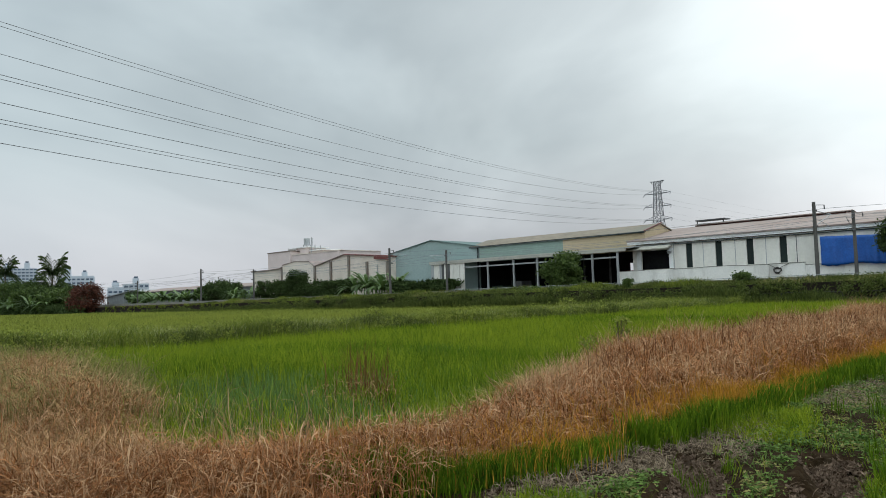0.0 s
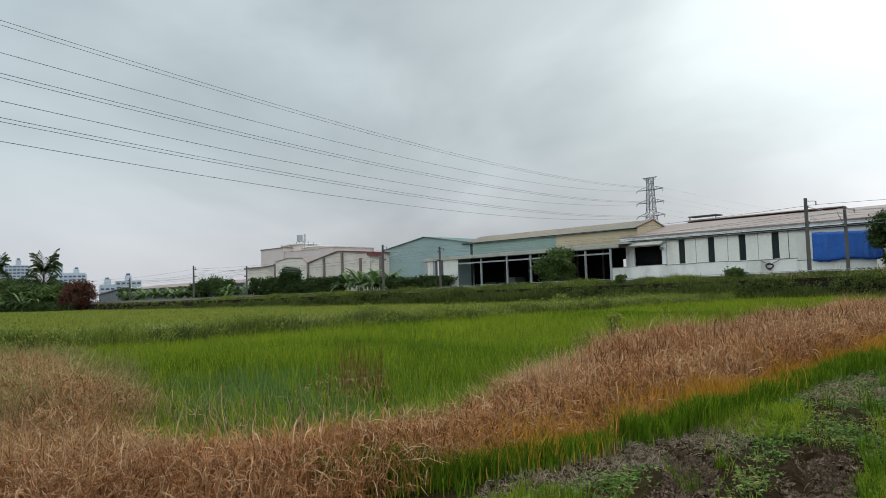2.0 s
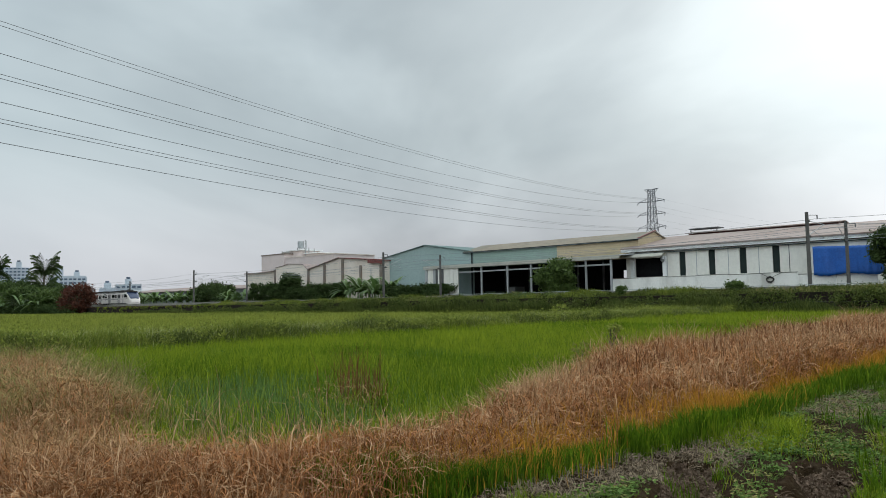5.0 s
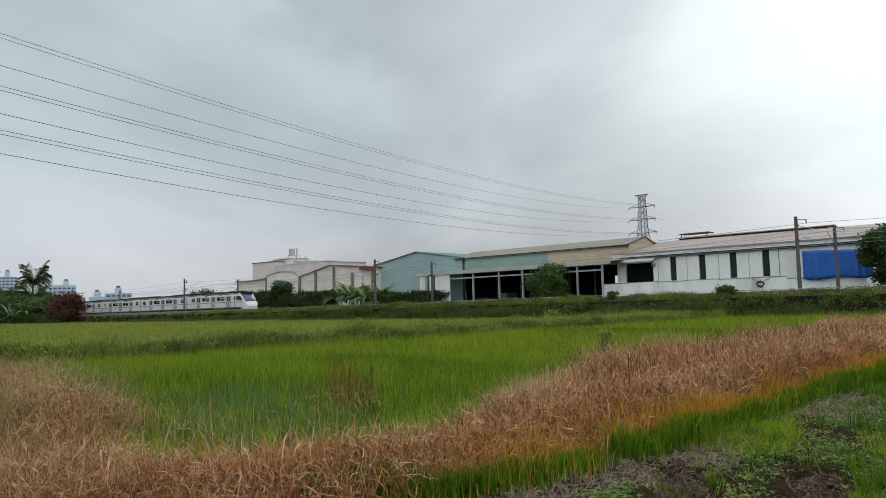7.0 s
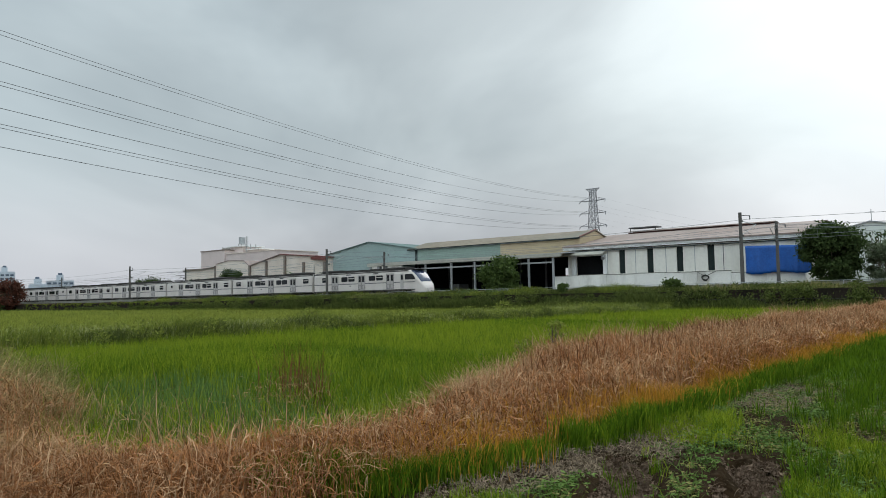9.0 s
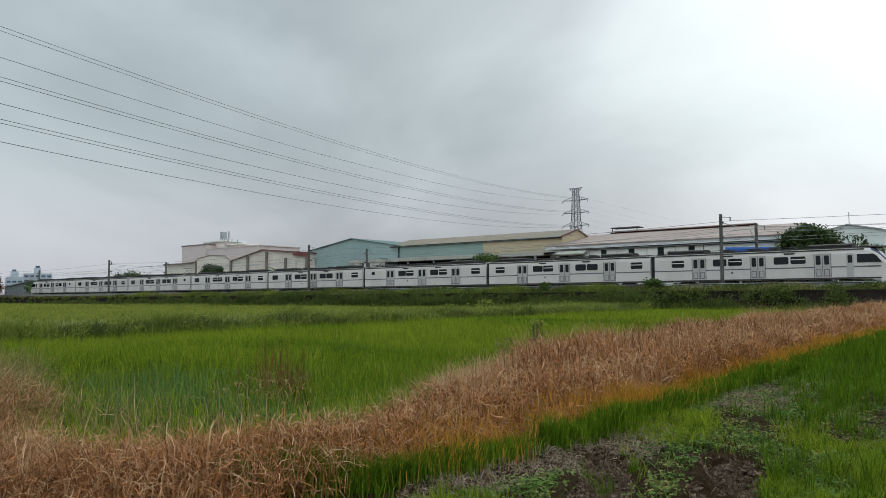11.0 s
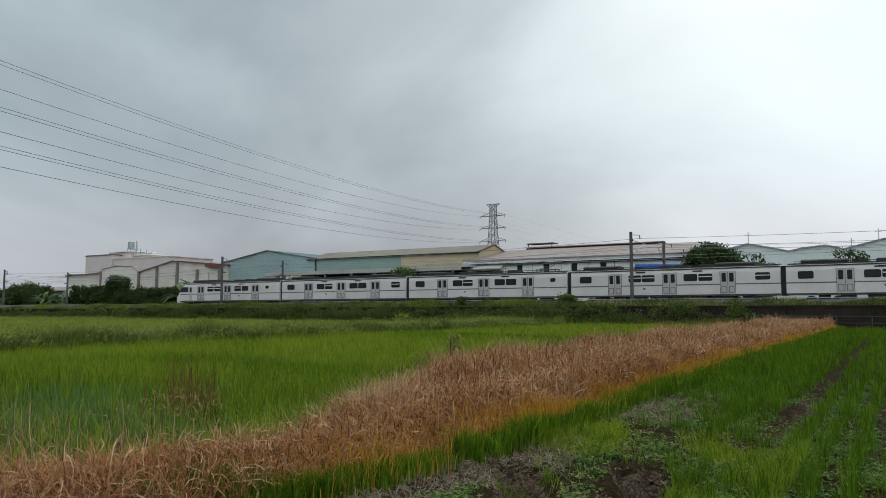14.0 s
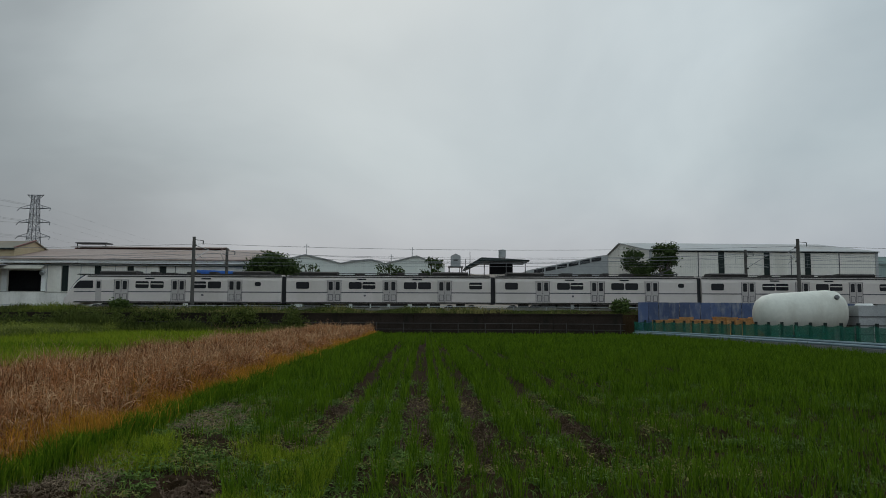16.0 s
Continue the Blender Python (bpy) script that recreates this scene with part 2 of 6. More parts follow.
    M["yellow"] = mat("yellow_sheet_cladding", (0.52, 0.41, 0.265), 0.55, 0.1, 0.25, bump=0.35, ribs="Z", rib_pitch=0.3, stain=(0.42, 0.35, 0.2), stain_amt=0.4, stain_scale=0.15)
    M["tan_roof"] = mat("tan_roof_sheet", (0.24, 0.205, 0.16), 0.8, 0.2, 0.2, bump=0.4, ribs="X", rib_pitch=0.3, stain=(0.20, 0.20, 0.17), stain_amt=0.6, stain_scale=0.12, spec=0.05)
    M["grey_roof"] = mat("grey_roof_sheet", (0.36, 0.37, 0.37), 0.65, 0.12, 0.2, bump=0.4, ribs="X", rib_pitch=0.3, stain=(0.27, 0.23, 0.2), stain_amt=0.5, stain_scale=0.12, spec=0.25)
    M["pink_roof"] = mat("faded_red_roof_sheet", (0.28, 0.22, 0.195), 0.7, 0.18, 0.2, bump=0.4, ribs="X", rib_pitch=0.3, stain=(0.19, 0.125, 0.10), stain_amt=0.6, stain_scale=0.12, spec=0.2)
    M["maroon"] = mat("maroon_sheet", (0.16, 0.055, 0.045), 0.5, 0.25, 0.4)
    M["red_roof"] = mat("red_roof_sheet", (0.17, 0.05, 0.042), 0.6, 0.25, 0.3)
    M["beige"] = mat("beige_render", (0.70, 0.61, 0.53), 0.8, 0.08, 0.3, bump=0.1, stain=(0.56, 0.46, 0.38), stain_amt=0.5, stain_scale=0.2)
    M["pink"] = mat("pink_beige_render", (0.62, 0.52, 0.49), 0.8, 0.08, 0.3, stain=(0.52, 0.44, 0.4), stain_amt=0.4, stain_scale=0.15)
    M["pilaster"] = mat("brown_pilaster", (0.20, 0.155, 0.125), 0.8, 0.2, 0.6)
    # near black: the gloom of unlit interiors is put into this colour
    M["dark"] = mat("unlit_interior_black", (0.010, 0.010, 0.011), 0.9, 0.4, 0.6, spec=0.1)
    M["dark_green_steel"] = mat("dark_green_steel", (0.014, 0.022, 0.020), 0.6, 0.3, 0.8, spec=0.2)
    M["steel"] = mat("galvanised_steel", (0.36, 0.37, 0.37), 0.5, 0.2, 1.0, metal=0.4)
    M["dark_steel"] = mat("dark_weathered_steel", (0.10, 0.10, 0.10), 0.6, 0.3, 1.0, metal=0.3)
    M["pylon_steel"] = mat("weathered_galvanised_steel", (0.17, 0.175, 0.185), 0.6, 0.25, 0.5, metal=0.3)
    M["pole"] = mat("spun_concrete_pole", (0.10, 0.094, 0.086), 0.9, 0.25, 1.0, spec=0.2)
    M["wire"] = mat("grey_wire", (0.19, 0.20, 0.21), 0.6, 0.1, 1.0)
    M["blue_tarp"] = mat("blue_tarpaulin", (0.012, 0.095, 0.37), 0.5, 0.25, 0.7, bump=0.4)
    M["bark"] = mat("bark", (0.10, 0.075, 0.055), 0.9, 0.4, 2.0, bump=0.6)
    M["leaf"] = mat("broad_leaf", (0.03, 0.055, 0.013), 0.5, 0.5, 0.4, island=1.2, translucent=0.2, spec=0.12, second=(0.12, 0.17, 0.045))
    M["leaf_dark"] = mat("dark_leaf", (0.02, 0.035, 0.013), 0.65, 0.5, 0.4, island=1.2, translucent=0.15, spec=0.02, second=(0.085, 0.12, 0.04))
    M["leaf_grey"] = mat("grey_green_leaf", (0.035, 0.05, 0.025), 0.6, 0.5, 0.4, island=1.2, translucent=0.15, spec=0.15, second=(0.19, 0.22, 0.13))
    M["leaf_red"] = mat("reddish_leaf", (0.018, 0.018, 0.010), 0.6, 0.5, 0.4, island=1.1, translucent=0.15, spec=0.15, second=(0.17, 0.05, 0.03))
    M["banana"] = mat("banana_leaf", (0.05, 0.10, 0.026), 0.45, 0.4, 0.5, island=1.2, translucent=0.3, second=(0.17, 0.25, 0.075))
    M["train"] = mat("brushed_stainless_steel", (0.63, 0.57, 0.535), 0.45, 0.04, 0.5, metal=0.05, stain=(0.52, 0.47, 0.42), stain_amt=0.5, stain_scale=0.3, ribs="Z", rib_pitch=0.14, bump=0.05)
    M["train_door"] = mat("grey_steel_door", (0.44, 0.40, 0.38), 0.5, 0.06, 0.6, metal=0.05)
    M["train_white"] = mat("white_gloss_paint", (0.74, 0.74, 0.72), 0.3, 0.05, 0.5, stain=(0.5, 0.48, 0.44), stain_amt=0.3)
    M["train_roof"] = mat("grey_train_roof", (0.045, 0.04, 0.037), 0.8, 0.25, 0.8)
    M["stripe"] = mat("dark_belt_stripe", (0.11, 0.10, 0.11), 0.5, 0.15, 0.6)
    M["glass"] = mat("dark_window_glass", (0.012, 0.013, 0.015), 0.12, 0.1, 0.5, spec=0.2)
    M["blue_glass"] = mat("blue_tinted_windscreen", (0.05, 0.065, 0.115), 0.12, 0.1, 0.5, spec=0.5)
    M["bogie"] = mat("dirty_underframe", (0.05, 0.045, 0.04), 0.8, 0.3, 1.2)
    M["rubber"] = mat("black_gangway_rubber", (0.022, 0.022, 0.024), 0.8, 0.3, 1.0)
    M["apart"] = mat("pale_blue_apartment_render", (0.47, 0.51, 0.55), 0.8, 0.1, 0.1)
    M["apart_win"] = mat("blue_grey_apartment_glazing", (0.07, 0.10, 0.145), 0.4, 0.4, 0.2, obj=0.8)
    M["net"] = mat("green_shade_net", (0.02, 0.17, 0.115), 0.8, 0.45, 1.0, translucent=0.3)
    nt = M["net"].node_tree  # open weave: what stands behind shows through
    weave = nt.nodes.new("ShaderNodeMixShader")
    weave.inputs[0].default_value = 0.4
    last = nt.nodes["Material Output"].inputs[0].links[0].from_socket
    nt.links.new(last, weave.inputs[1])
    nt.links.new(nt.nodes.new("ShaderNodeBsdfTransparent").outputs[0], weave.inputs[2])
    nt.links.new(weave.outputs[0], nt.nodes["Material Output"].inputs[0])
    M["tank"] = mat("white_fibreglass_tank", (0.64, 0.64, 0.57), 0.5, 0.08, 0.5, stain=(0.40, 0.38, 0.31), stain_amt=0.5, stain_scale=0.6)
    M["orange_stuff"] = mat("orange_plastic", (0.50, 0.25, 0.085), 0.6, 0.4, 0.8, stain=(0.32, 0.19, 0.10), stain_amt=0.6, stain_scale=1.5)
    M["blue_sheet"] = mat("weathered_blue_sheet", (0.055, 0.085, 0.18), 0.6, 0.6, 1.6, stain=(0.24, 0.26, 0.29), stain_amt=0.8, stain_scale=1.6, obj=0.8)
    M["pale_green"] = mat("pale_green_sheet", (0.66, 0.69, 0.645), 0.6, 0.08, 0.2, bump=0.3, ribs="X", rib_pitch=0.3)
    M["pipe_blue"] = mat("blue_grey_pipe", (0.16, 0.24, 0.28), 0.5, 0.2, 0.6)


defmats()


# ---- mesh helpers ----
def box(bm, x0, x1, y0, y1, z0, z1):
    v = [bm.verts.new(p) for p in ((x0, y0, z0), (x1, y0, z0), (x1, y1, z0), (x0, y1, z0), (x0, y0, z1), (x1, y0, z1), (x1, y1, z1), (x0, y1, z1))]
    for f in ((3, 2, 1, 0), (4, 5, 6, 7), (0, 1, 5, 4), (1, 2, 6, 5), (2, 3, 7, 6), (3, 0, 4, 7)):
        bm.faces.new([v[i] for i in f])
    return bm


def rod(bm, a, b, r0, r1=None, n=6):
    """A tapered rod from a to b."""
    a, b = Vector(a), Vector(b)
    r1 = r0 if r1 is None else r1
    q = (b - a).to_track_quat("Z", "Y").to_matrix()
    rings = []
    for p, r in ((a, r0), (b, r1)):
        rings.append([bm.verts.new(p + q @ Vector((r * math.cos(i * math.tau / n), r * math.sin(i * math.tau / n), 0))) for i in range(n)])
    for i in range(n):
        bm.faces.new((rings[0][i], rings[0][(i + 1) % n], rings[1][(i + 1) % n], rings[1][i]))
    bm.faces.new(rings[0][::-1])
    bm.faces.new(rings[1])
    return bm


def prism(bm, outline, axis, a, b):
    """An outline (u, v) pushed along an axis from a to b: axis 'y' takes (x, z), 'x' takes (y, z)."""
    def at(u, v, w):
        return (u, w, v) if axis == "y" else (w, u, v)
    lo = [bm.verts.new(at(u, v, a)) for u, v in outline]
    hi = [bm.verts.new(at(u, v, b)) for u, v in outline]
    n = len(outline)
    bm.faces.new(lo)
    bm.faces.new(hi[::-1])
    for i in range(n):
        bm.faces.new((lo[i], hi[i], hi[(i + 1) % n], lo[(i + 1) % n]))
    return bm


def finish(bm, smooth=False):
    bmesh.ops.recalc_face_normals(bm, faces=bm.faces)
    if smooth:
        for f in bm.faces:
            f.smooth = True
    me = bpy.data.meshes.new("mesh")
    bm.to_mesh(me)
    bm.free()
    return me


def part(name, bm, material, parent, label="", smooth=False):
    me = bm if isinstance(bm, bpy.types.Mesh) else finish(bm, smooth)
    if not me.materials:
        me.materials.append(M[material])
    me.name = name
    ob = new(name, me)
    ob.parent = parent
    if label:
        ob["label"] = label
    return ob


def thing(name, label, category, at=(0, 0, 0), group="", kind=""):
    ob = new(name)
    ob.empty_display_size = 0.2
    ob.location = at
    return tagged(ob, label, category, group, kind)


def solid(name, bm, material, label, category="", group="", kind="", smooth=False):
    me = finish(bm, smooth)
    me.materials.append(M[material])
    me.name = name
    return tagged(new(name, me), label, category, group, kind)


def mesh_np(name, verts, quads, material, tris=None):
    """A mesh from numpy arrays of corners, quads and triangles."""
    me = bpy.data.meshes.new(name)
    nq = len(quads)
    ntri = 0 if tris is None else len(tris)
    me.vertices.add(len(verts))
    me.vertices.foreach_set("co", np.asarray(verts, dtype=np.float32).ravel())
    idx = np.asarray(quads, dtype=np.int32).ravel()
    if ntri:
        idx = np.concatenate([idx, np.asarray(tris, dtype=np.int32).ravel()])
    me.loops.add(len(idx))
    me.loops.foreach_set("vertex_index", idx)
    me.polygons.add(nq + ntri)
    starts = np.concatenate([np.arange(nq) * 4, nq * 4 + np.arange(ntri) * 3]).astype(np.int32)
    me.polygons.foreach_set("loop_start", starts)
    me.update(calc_edges=True)
    me.validate()
    me.materials.append(M[material])
    return me


RNG = np.random.default_rng(7)


def blades(name, x, y, z, height, width, lean, material, label, curl=0.5, category="grass"):
    """Many single grass blades: each a bent strip that tapers to a tip."""
    n = len(x)
    h = height * RNG.uniform(0.6, 1.25, n)
    a = RNG.uniform(0, math.tau, n)
    ln = lean * RNG.uniform(0.2, 1.5, n) * h
    face = a + RNG.normal(0, 0.7, n) + math.pi / 2
    w = width * RNG.uniform(0.6, 1.4, n) / 2
    dx, dy, fx, fy = np.cos(a), np.sin(a), np.cos(face), np.sin(face)
    v = np.zeros((n, 5, 3))
    base = np.stack([x, y, z], 1)
    side = np.stack([fx * w, fy * w, 0 * w], 1)
    mid = base + np.stack([dx * ln * 0.35, dy * ln * 0.35, h * 0.6], 1)
    tip = base + np.stack([dx * ln, dy * ln, h * (1 - curl * 0.35 * RNG.uniform(0, 1, n))], 1)
    v[:, 0], v[:, 1], v[:, 2], v[:, 3], v[:, 4] = base - side, base + side, mid + side * 0.8, mid - side * 0.8, tip
    k = np.arange(n)[:, None] * 5
    me = mesh_np(name, v.reshape(-1, 3), k + np.array([[0, 1, 2, 3]]), material, k + np.array([[3, 2, 4]]))
    return tagged(new(name, me), label, category, kind="stuff")


def strands(name, x, y, z, length, width, material, label, rise=0.4, category="grass"):
    """A tangle of bent dead stems lying every way: each a strip of three bends."""
    n = len(x)
    L = length * RNG.uniform(0.5, 1.4, n)
    a = RNG.uniform(0, math.tau, n)
    e = RNG.normal(rise, 0.55, n)
    w = width * RNG.uniform(0.5, 1.4, n) / 2
    turn = RNG.normal(0, 0.45, n)
    fall = RNG.uniform(0.15, 0.75, n)
    p = np.stack([x, y, z], 1)
    v = np.zeros((n, 8, 3))
    for k in range(4):
        side = np.stack([-np.sin(a) * w, np.cos(a) * w, RNG.normal(0, 0.5, n) * w], 1) * (1.0 if k < 3 else 0.3)
        v[:, 2 * k], v[:, 2 * k + 1] = p - side, p + side
        p = p + np.stack([np.cos(a) * np.cos(e), np.sin(a) * np.cos(e), np.sin(e)], 1) * (L / 3)[:, None]
        a, e = a + turn, e - fall
    v[:, :, 2] = np.maximum(v[:, :, 2], (z * 0 + ground_z(x, y))[:, None] + 0.005)
    k = np.arange(n)[:, None] * 8
    q = np.concatenate([k + np.array([[2 * j, 2 * j + 1, 2 * j + 3, 2 * j + 2]]) for j in range(3)])
    return tagged(new(name, mesh_np(name, v.reshape(-1, 3), q, material)), label, category, kind="stuff")


def leaf_cloud(centres, radii, n, size, material, name="crown", flat=0.8, level=1.0):
    """Many small folded leaves spread through clumps."""
    c = np.asarray(centres, float)
    r = np.asarray(radii, float)
    k = RNG.integers(0, len(c), n)
    d = np.clip(RNG.normal(0, 0.5, (n, 3)), -1.25, 1.25)
    d[:, 2] *= flat
    p = c[k] + d * r[k][:, None]
    u = RNG.normal(0, 1, (n, 3))
    u /= np.linalg.norm(u, axis=1)[:, None]
    v = np.cross(u, RNG.normal(0, 1, (n, 3)))
    v /= np.linalg.norm(v, axis=1)[:, None]
    u[:, 2] *= level
    v[:, 2] *= level
    s = size * RNG.uniform(0.6, 1.4, n)[:, None]
    q = np.stack([p - u * s, p + v * s * 0.45, p + u * s, p - v * s * 0.45], 1)
    return mesh_np(name, q.reshape(-1, 3), np.arange(n)[:, None] * 4 + np.array([[0, 1, 2, 3]]), material)


def fbm(x, y, s, seed=0.0):
    """Smooth waves that stand in for noise, about -1 to 1."""
    r = np.random.default_rng(int(seed * 10) + 3)
    out = 0 * x
    for i in range(7):
        a, p, f = r.uniform(0, math.tau), r.uniform(0, math.tau), s * r.uniform(0.6, 1.9)
        out = out + np.sin((x * math.cos(a) + y * math.sin(a)) * f + p + 1.3 * np.sin((x * math.sin(a) - y * math.cos(a)) * f * 0.7 + p))
    return out / 3.2


# ---- ground ----
GRADE = 0.003  # the line climbs gently towards +X
# wheel ruts: x, half width, and the stretch of y
RUTS = ((-1.4, 0.2, 9, 45), (-0.08, 0.2, 9, 45), (0.75, 0.14, 8, 40), (2.05, 0.17, 8, 40), (2.95, 0.12, 9, 36), (3.8, 0.13, 9, 36), (4.9, 0.12, 9, 34), (6.0, 0.13, 9, 34), (7.3, 0.12, 9, 30), (8.6, 0.13, 10, 30), (10.2, 0.09, 12, 30),
)
# deep tracks on the headland: x at y = 6, lean, half width, the far end
TRACKS = ((-2.95, -0.40, 0.24, 7.0), (-1.9, -0.26, 0.27, 7.5))


def track_at(x, y):
    """How far a place lies in a deep track, 0 to 1, with a steep rim."""
    out = 0 * x
    for rx, lean, w, y1 in TRACKS:
        d = np.abs(x - rx - lean * (y - 6) - 0.05 * np.sin(y * 5.1 + rx)) / w
        out = np.maximum(out, (1 - sstep(0.75, 1.2, d + 0.12 * np.sin(y * 9 + x * 7))) * (1 - sstep(y1 - 0.25, y1 + 0.1, y + 0.08 * np.sin(x * 13))) * sstep(2.6, 3.4, y))
    return out


def open_mud(x, y):
    """Places in or hard beside a deep track, or on the band of stubble along the bund."""
    beside = np.maximum.reduce([track_at(x + dx, y + dy) for dx, dy in ((0, 0), (-0.1, 0), (0.1, 0), (0, -0.15), (0, 0.1))]) > 0.2
    return beside | ((np.abs(x + 3.6 - 0.06 * (y - 6)) < 0.3 + 0.2 * fbm(x, y, 1.4, 55)) & (y < 8.6))


def rut_at(x, y):
    """How far a place lies in a rut, 0 to 1."""
    out = 0 * x
    for rx, w, y0, y1 in RUTS:
        g = np.exp(-((x - rx - 0.08 * np.sin(y * 0.35 + rx * 3)) / w) ** 2) * sstep(y0 - 0.5, y0 + 0.5, y) * (1 - sstep(y1 * 0.9, y1, y))
        out = np.maximum(out, g)
    return np.maximum(out, track_at(x, y))


def sstep(a, b, x):
    u = np.clip((x - a) / (b - a), 0, 1)
    return u * u * (3 - 2 * u)


def bund_left(y):
    """The far edge of the dead grass on the near bund."""
    return np.interp(y, [2, 3.2, 4.5, 7, 10, 14, 25, 62], [-6.4, -6.0, -5.4, -6.0, -7.0, -8.0, -8.6, -8.6])


def ground_z(x, y):
    x, y = np.asarray(x, float), np.asarray(y, float)
    z = 0.03 * fbm(x, y, 0.8, 1)
    near = (1 - sstep(16, 24, y)) * sstep(-4.2, -3.6, x)
    z = z + near * 0.025 * fbm(x, y, 4.5, 2)
    z = z - 0.12 * rut_at(x, y) - 0.05 * track_at(x, y)
    z = z + near * (0.022 * fbm(x, y, 11, 61) + 0.012 * fbm(x, y, 26, 62)) * (1 - sstep(9, 12, y))
    field = 1 - sstep(61, 62, y)
    edge = bund_left(y)
    z = z + field * 0.2 * sstep(edge - 0.3, edge + 0.7, x) * (1 - sstep(-4.9, -4.2, x))
    z = z + field * 0.30 * sstep(-30.5, -29, x) * (1 - sstep(-25.5, -24.2, x))
    z = z + 0.15 * (1 - sstep(-7.2, -6.6, x)) * (1 - sstep(2.6, 3.6, y)) * sstep(-1, 0.5, y)
    lift = GRADE * np.clip(x, -150, 150)
    return z + (1.75 + lift) * sstep(63.3, 63.6, y) + 0.35 * sstep(64, 67, y) - 0.75 * sstep(67.6, 68.6, y) + 0.0 * y


def make_ground():
    xs = np.concatenate([np.linspace(-4500, -600, 14), np.linspace(-500, -60, 45), np.arange(-57, -9.5, 1.5), np.arange(-9, -4.4, 0.13), np.arange(-4.4, 3.6, 0.065), np.arange(3.6, 7, 0.13), np.arange(7, 24, 0.8), np.linspace(26, 300, 40), np.linspace(400, 4500, 14)])
    ys = np.concatenate([np.linspace(-3000, -60, 12), np.linspace(-40, 0, 20), np.arange(0.5, 3, 0.5), np.arange(3, 10, 0.065), np.arange(10, 17, 0.13), np.arange(17, 61, 0.9), np.arange(61, 64.2, 0.2), np.arange(64.5, 84, 0.6), np.linspace(86, 300, 20), np.linspace(400, 4500, 16)])
    gx, gy = np.meshgrid(xs, ys)
    gz = ground_z(gx, gy)
    n, m = len(xs), len(ys)
    i, j = np.meshgrid(np.arange(n - 1), np.arange(m - 1))
    k = (j * n + i).ravel()[:, None]
    me = mesh_np("ground", np.stack([gx, gy, gz], -1).reshape(-1, 3), k + np.array([[0, 1, n + 1, n]]), "soil")
    for p in me.polygons:
        p.use_smooth = True
    return tagged(new("ground", me), "damp brown paddy soil with wheel ruts", "ground", kind="structure")


make_ground()


def scatter(n, x0, x1, y0, y1, power=1.0):
    """Places in a rectangle, denser at small y when power is above 1."""
    return RNG.uniform(x0, x1, n), y0 + (y1 - y0) * RNG.uniform(0, 1, n) ** power


def hills(x0, x1, y0, y1, dx, dy, per, spread, keep):
    """Rice hills in rows along y, each with some blades."""
    gx, gy = np.meshgrid(np.arange(x0, x1, dx), np.arange(y0, y1, dy))
    gx, gy = gx.ravel() + RNG.normal(0, 0.03, gx.size), gy.ravel() + RNG.normal(0, dy * 0.25, gy.size)
    ok = keep(gx, gy)
    gx, gy = np.repeat(gx[ok], per), np.repeat(gy[ok], per)
    return gx + RNG.normal(0, spread, gx.size), gy + RNG.normal(0, spread, gy.size)


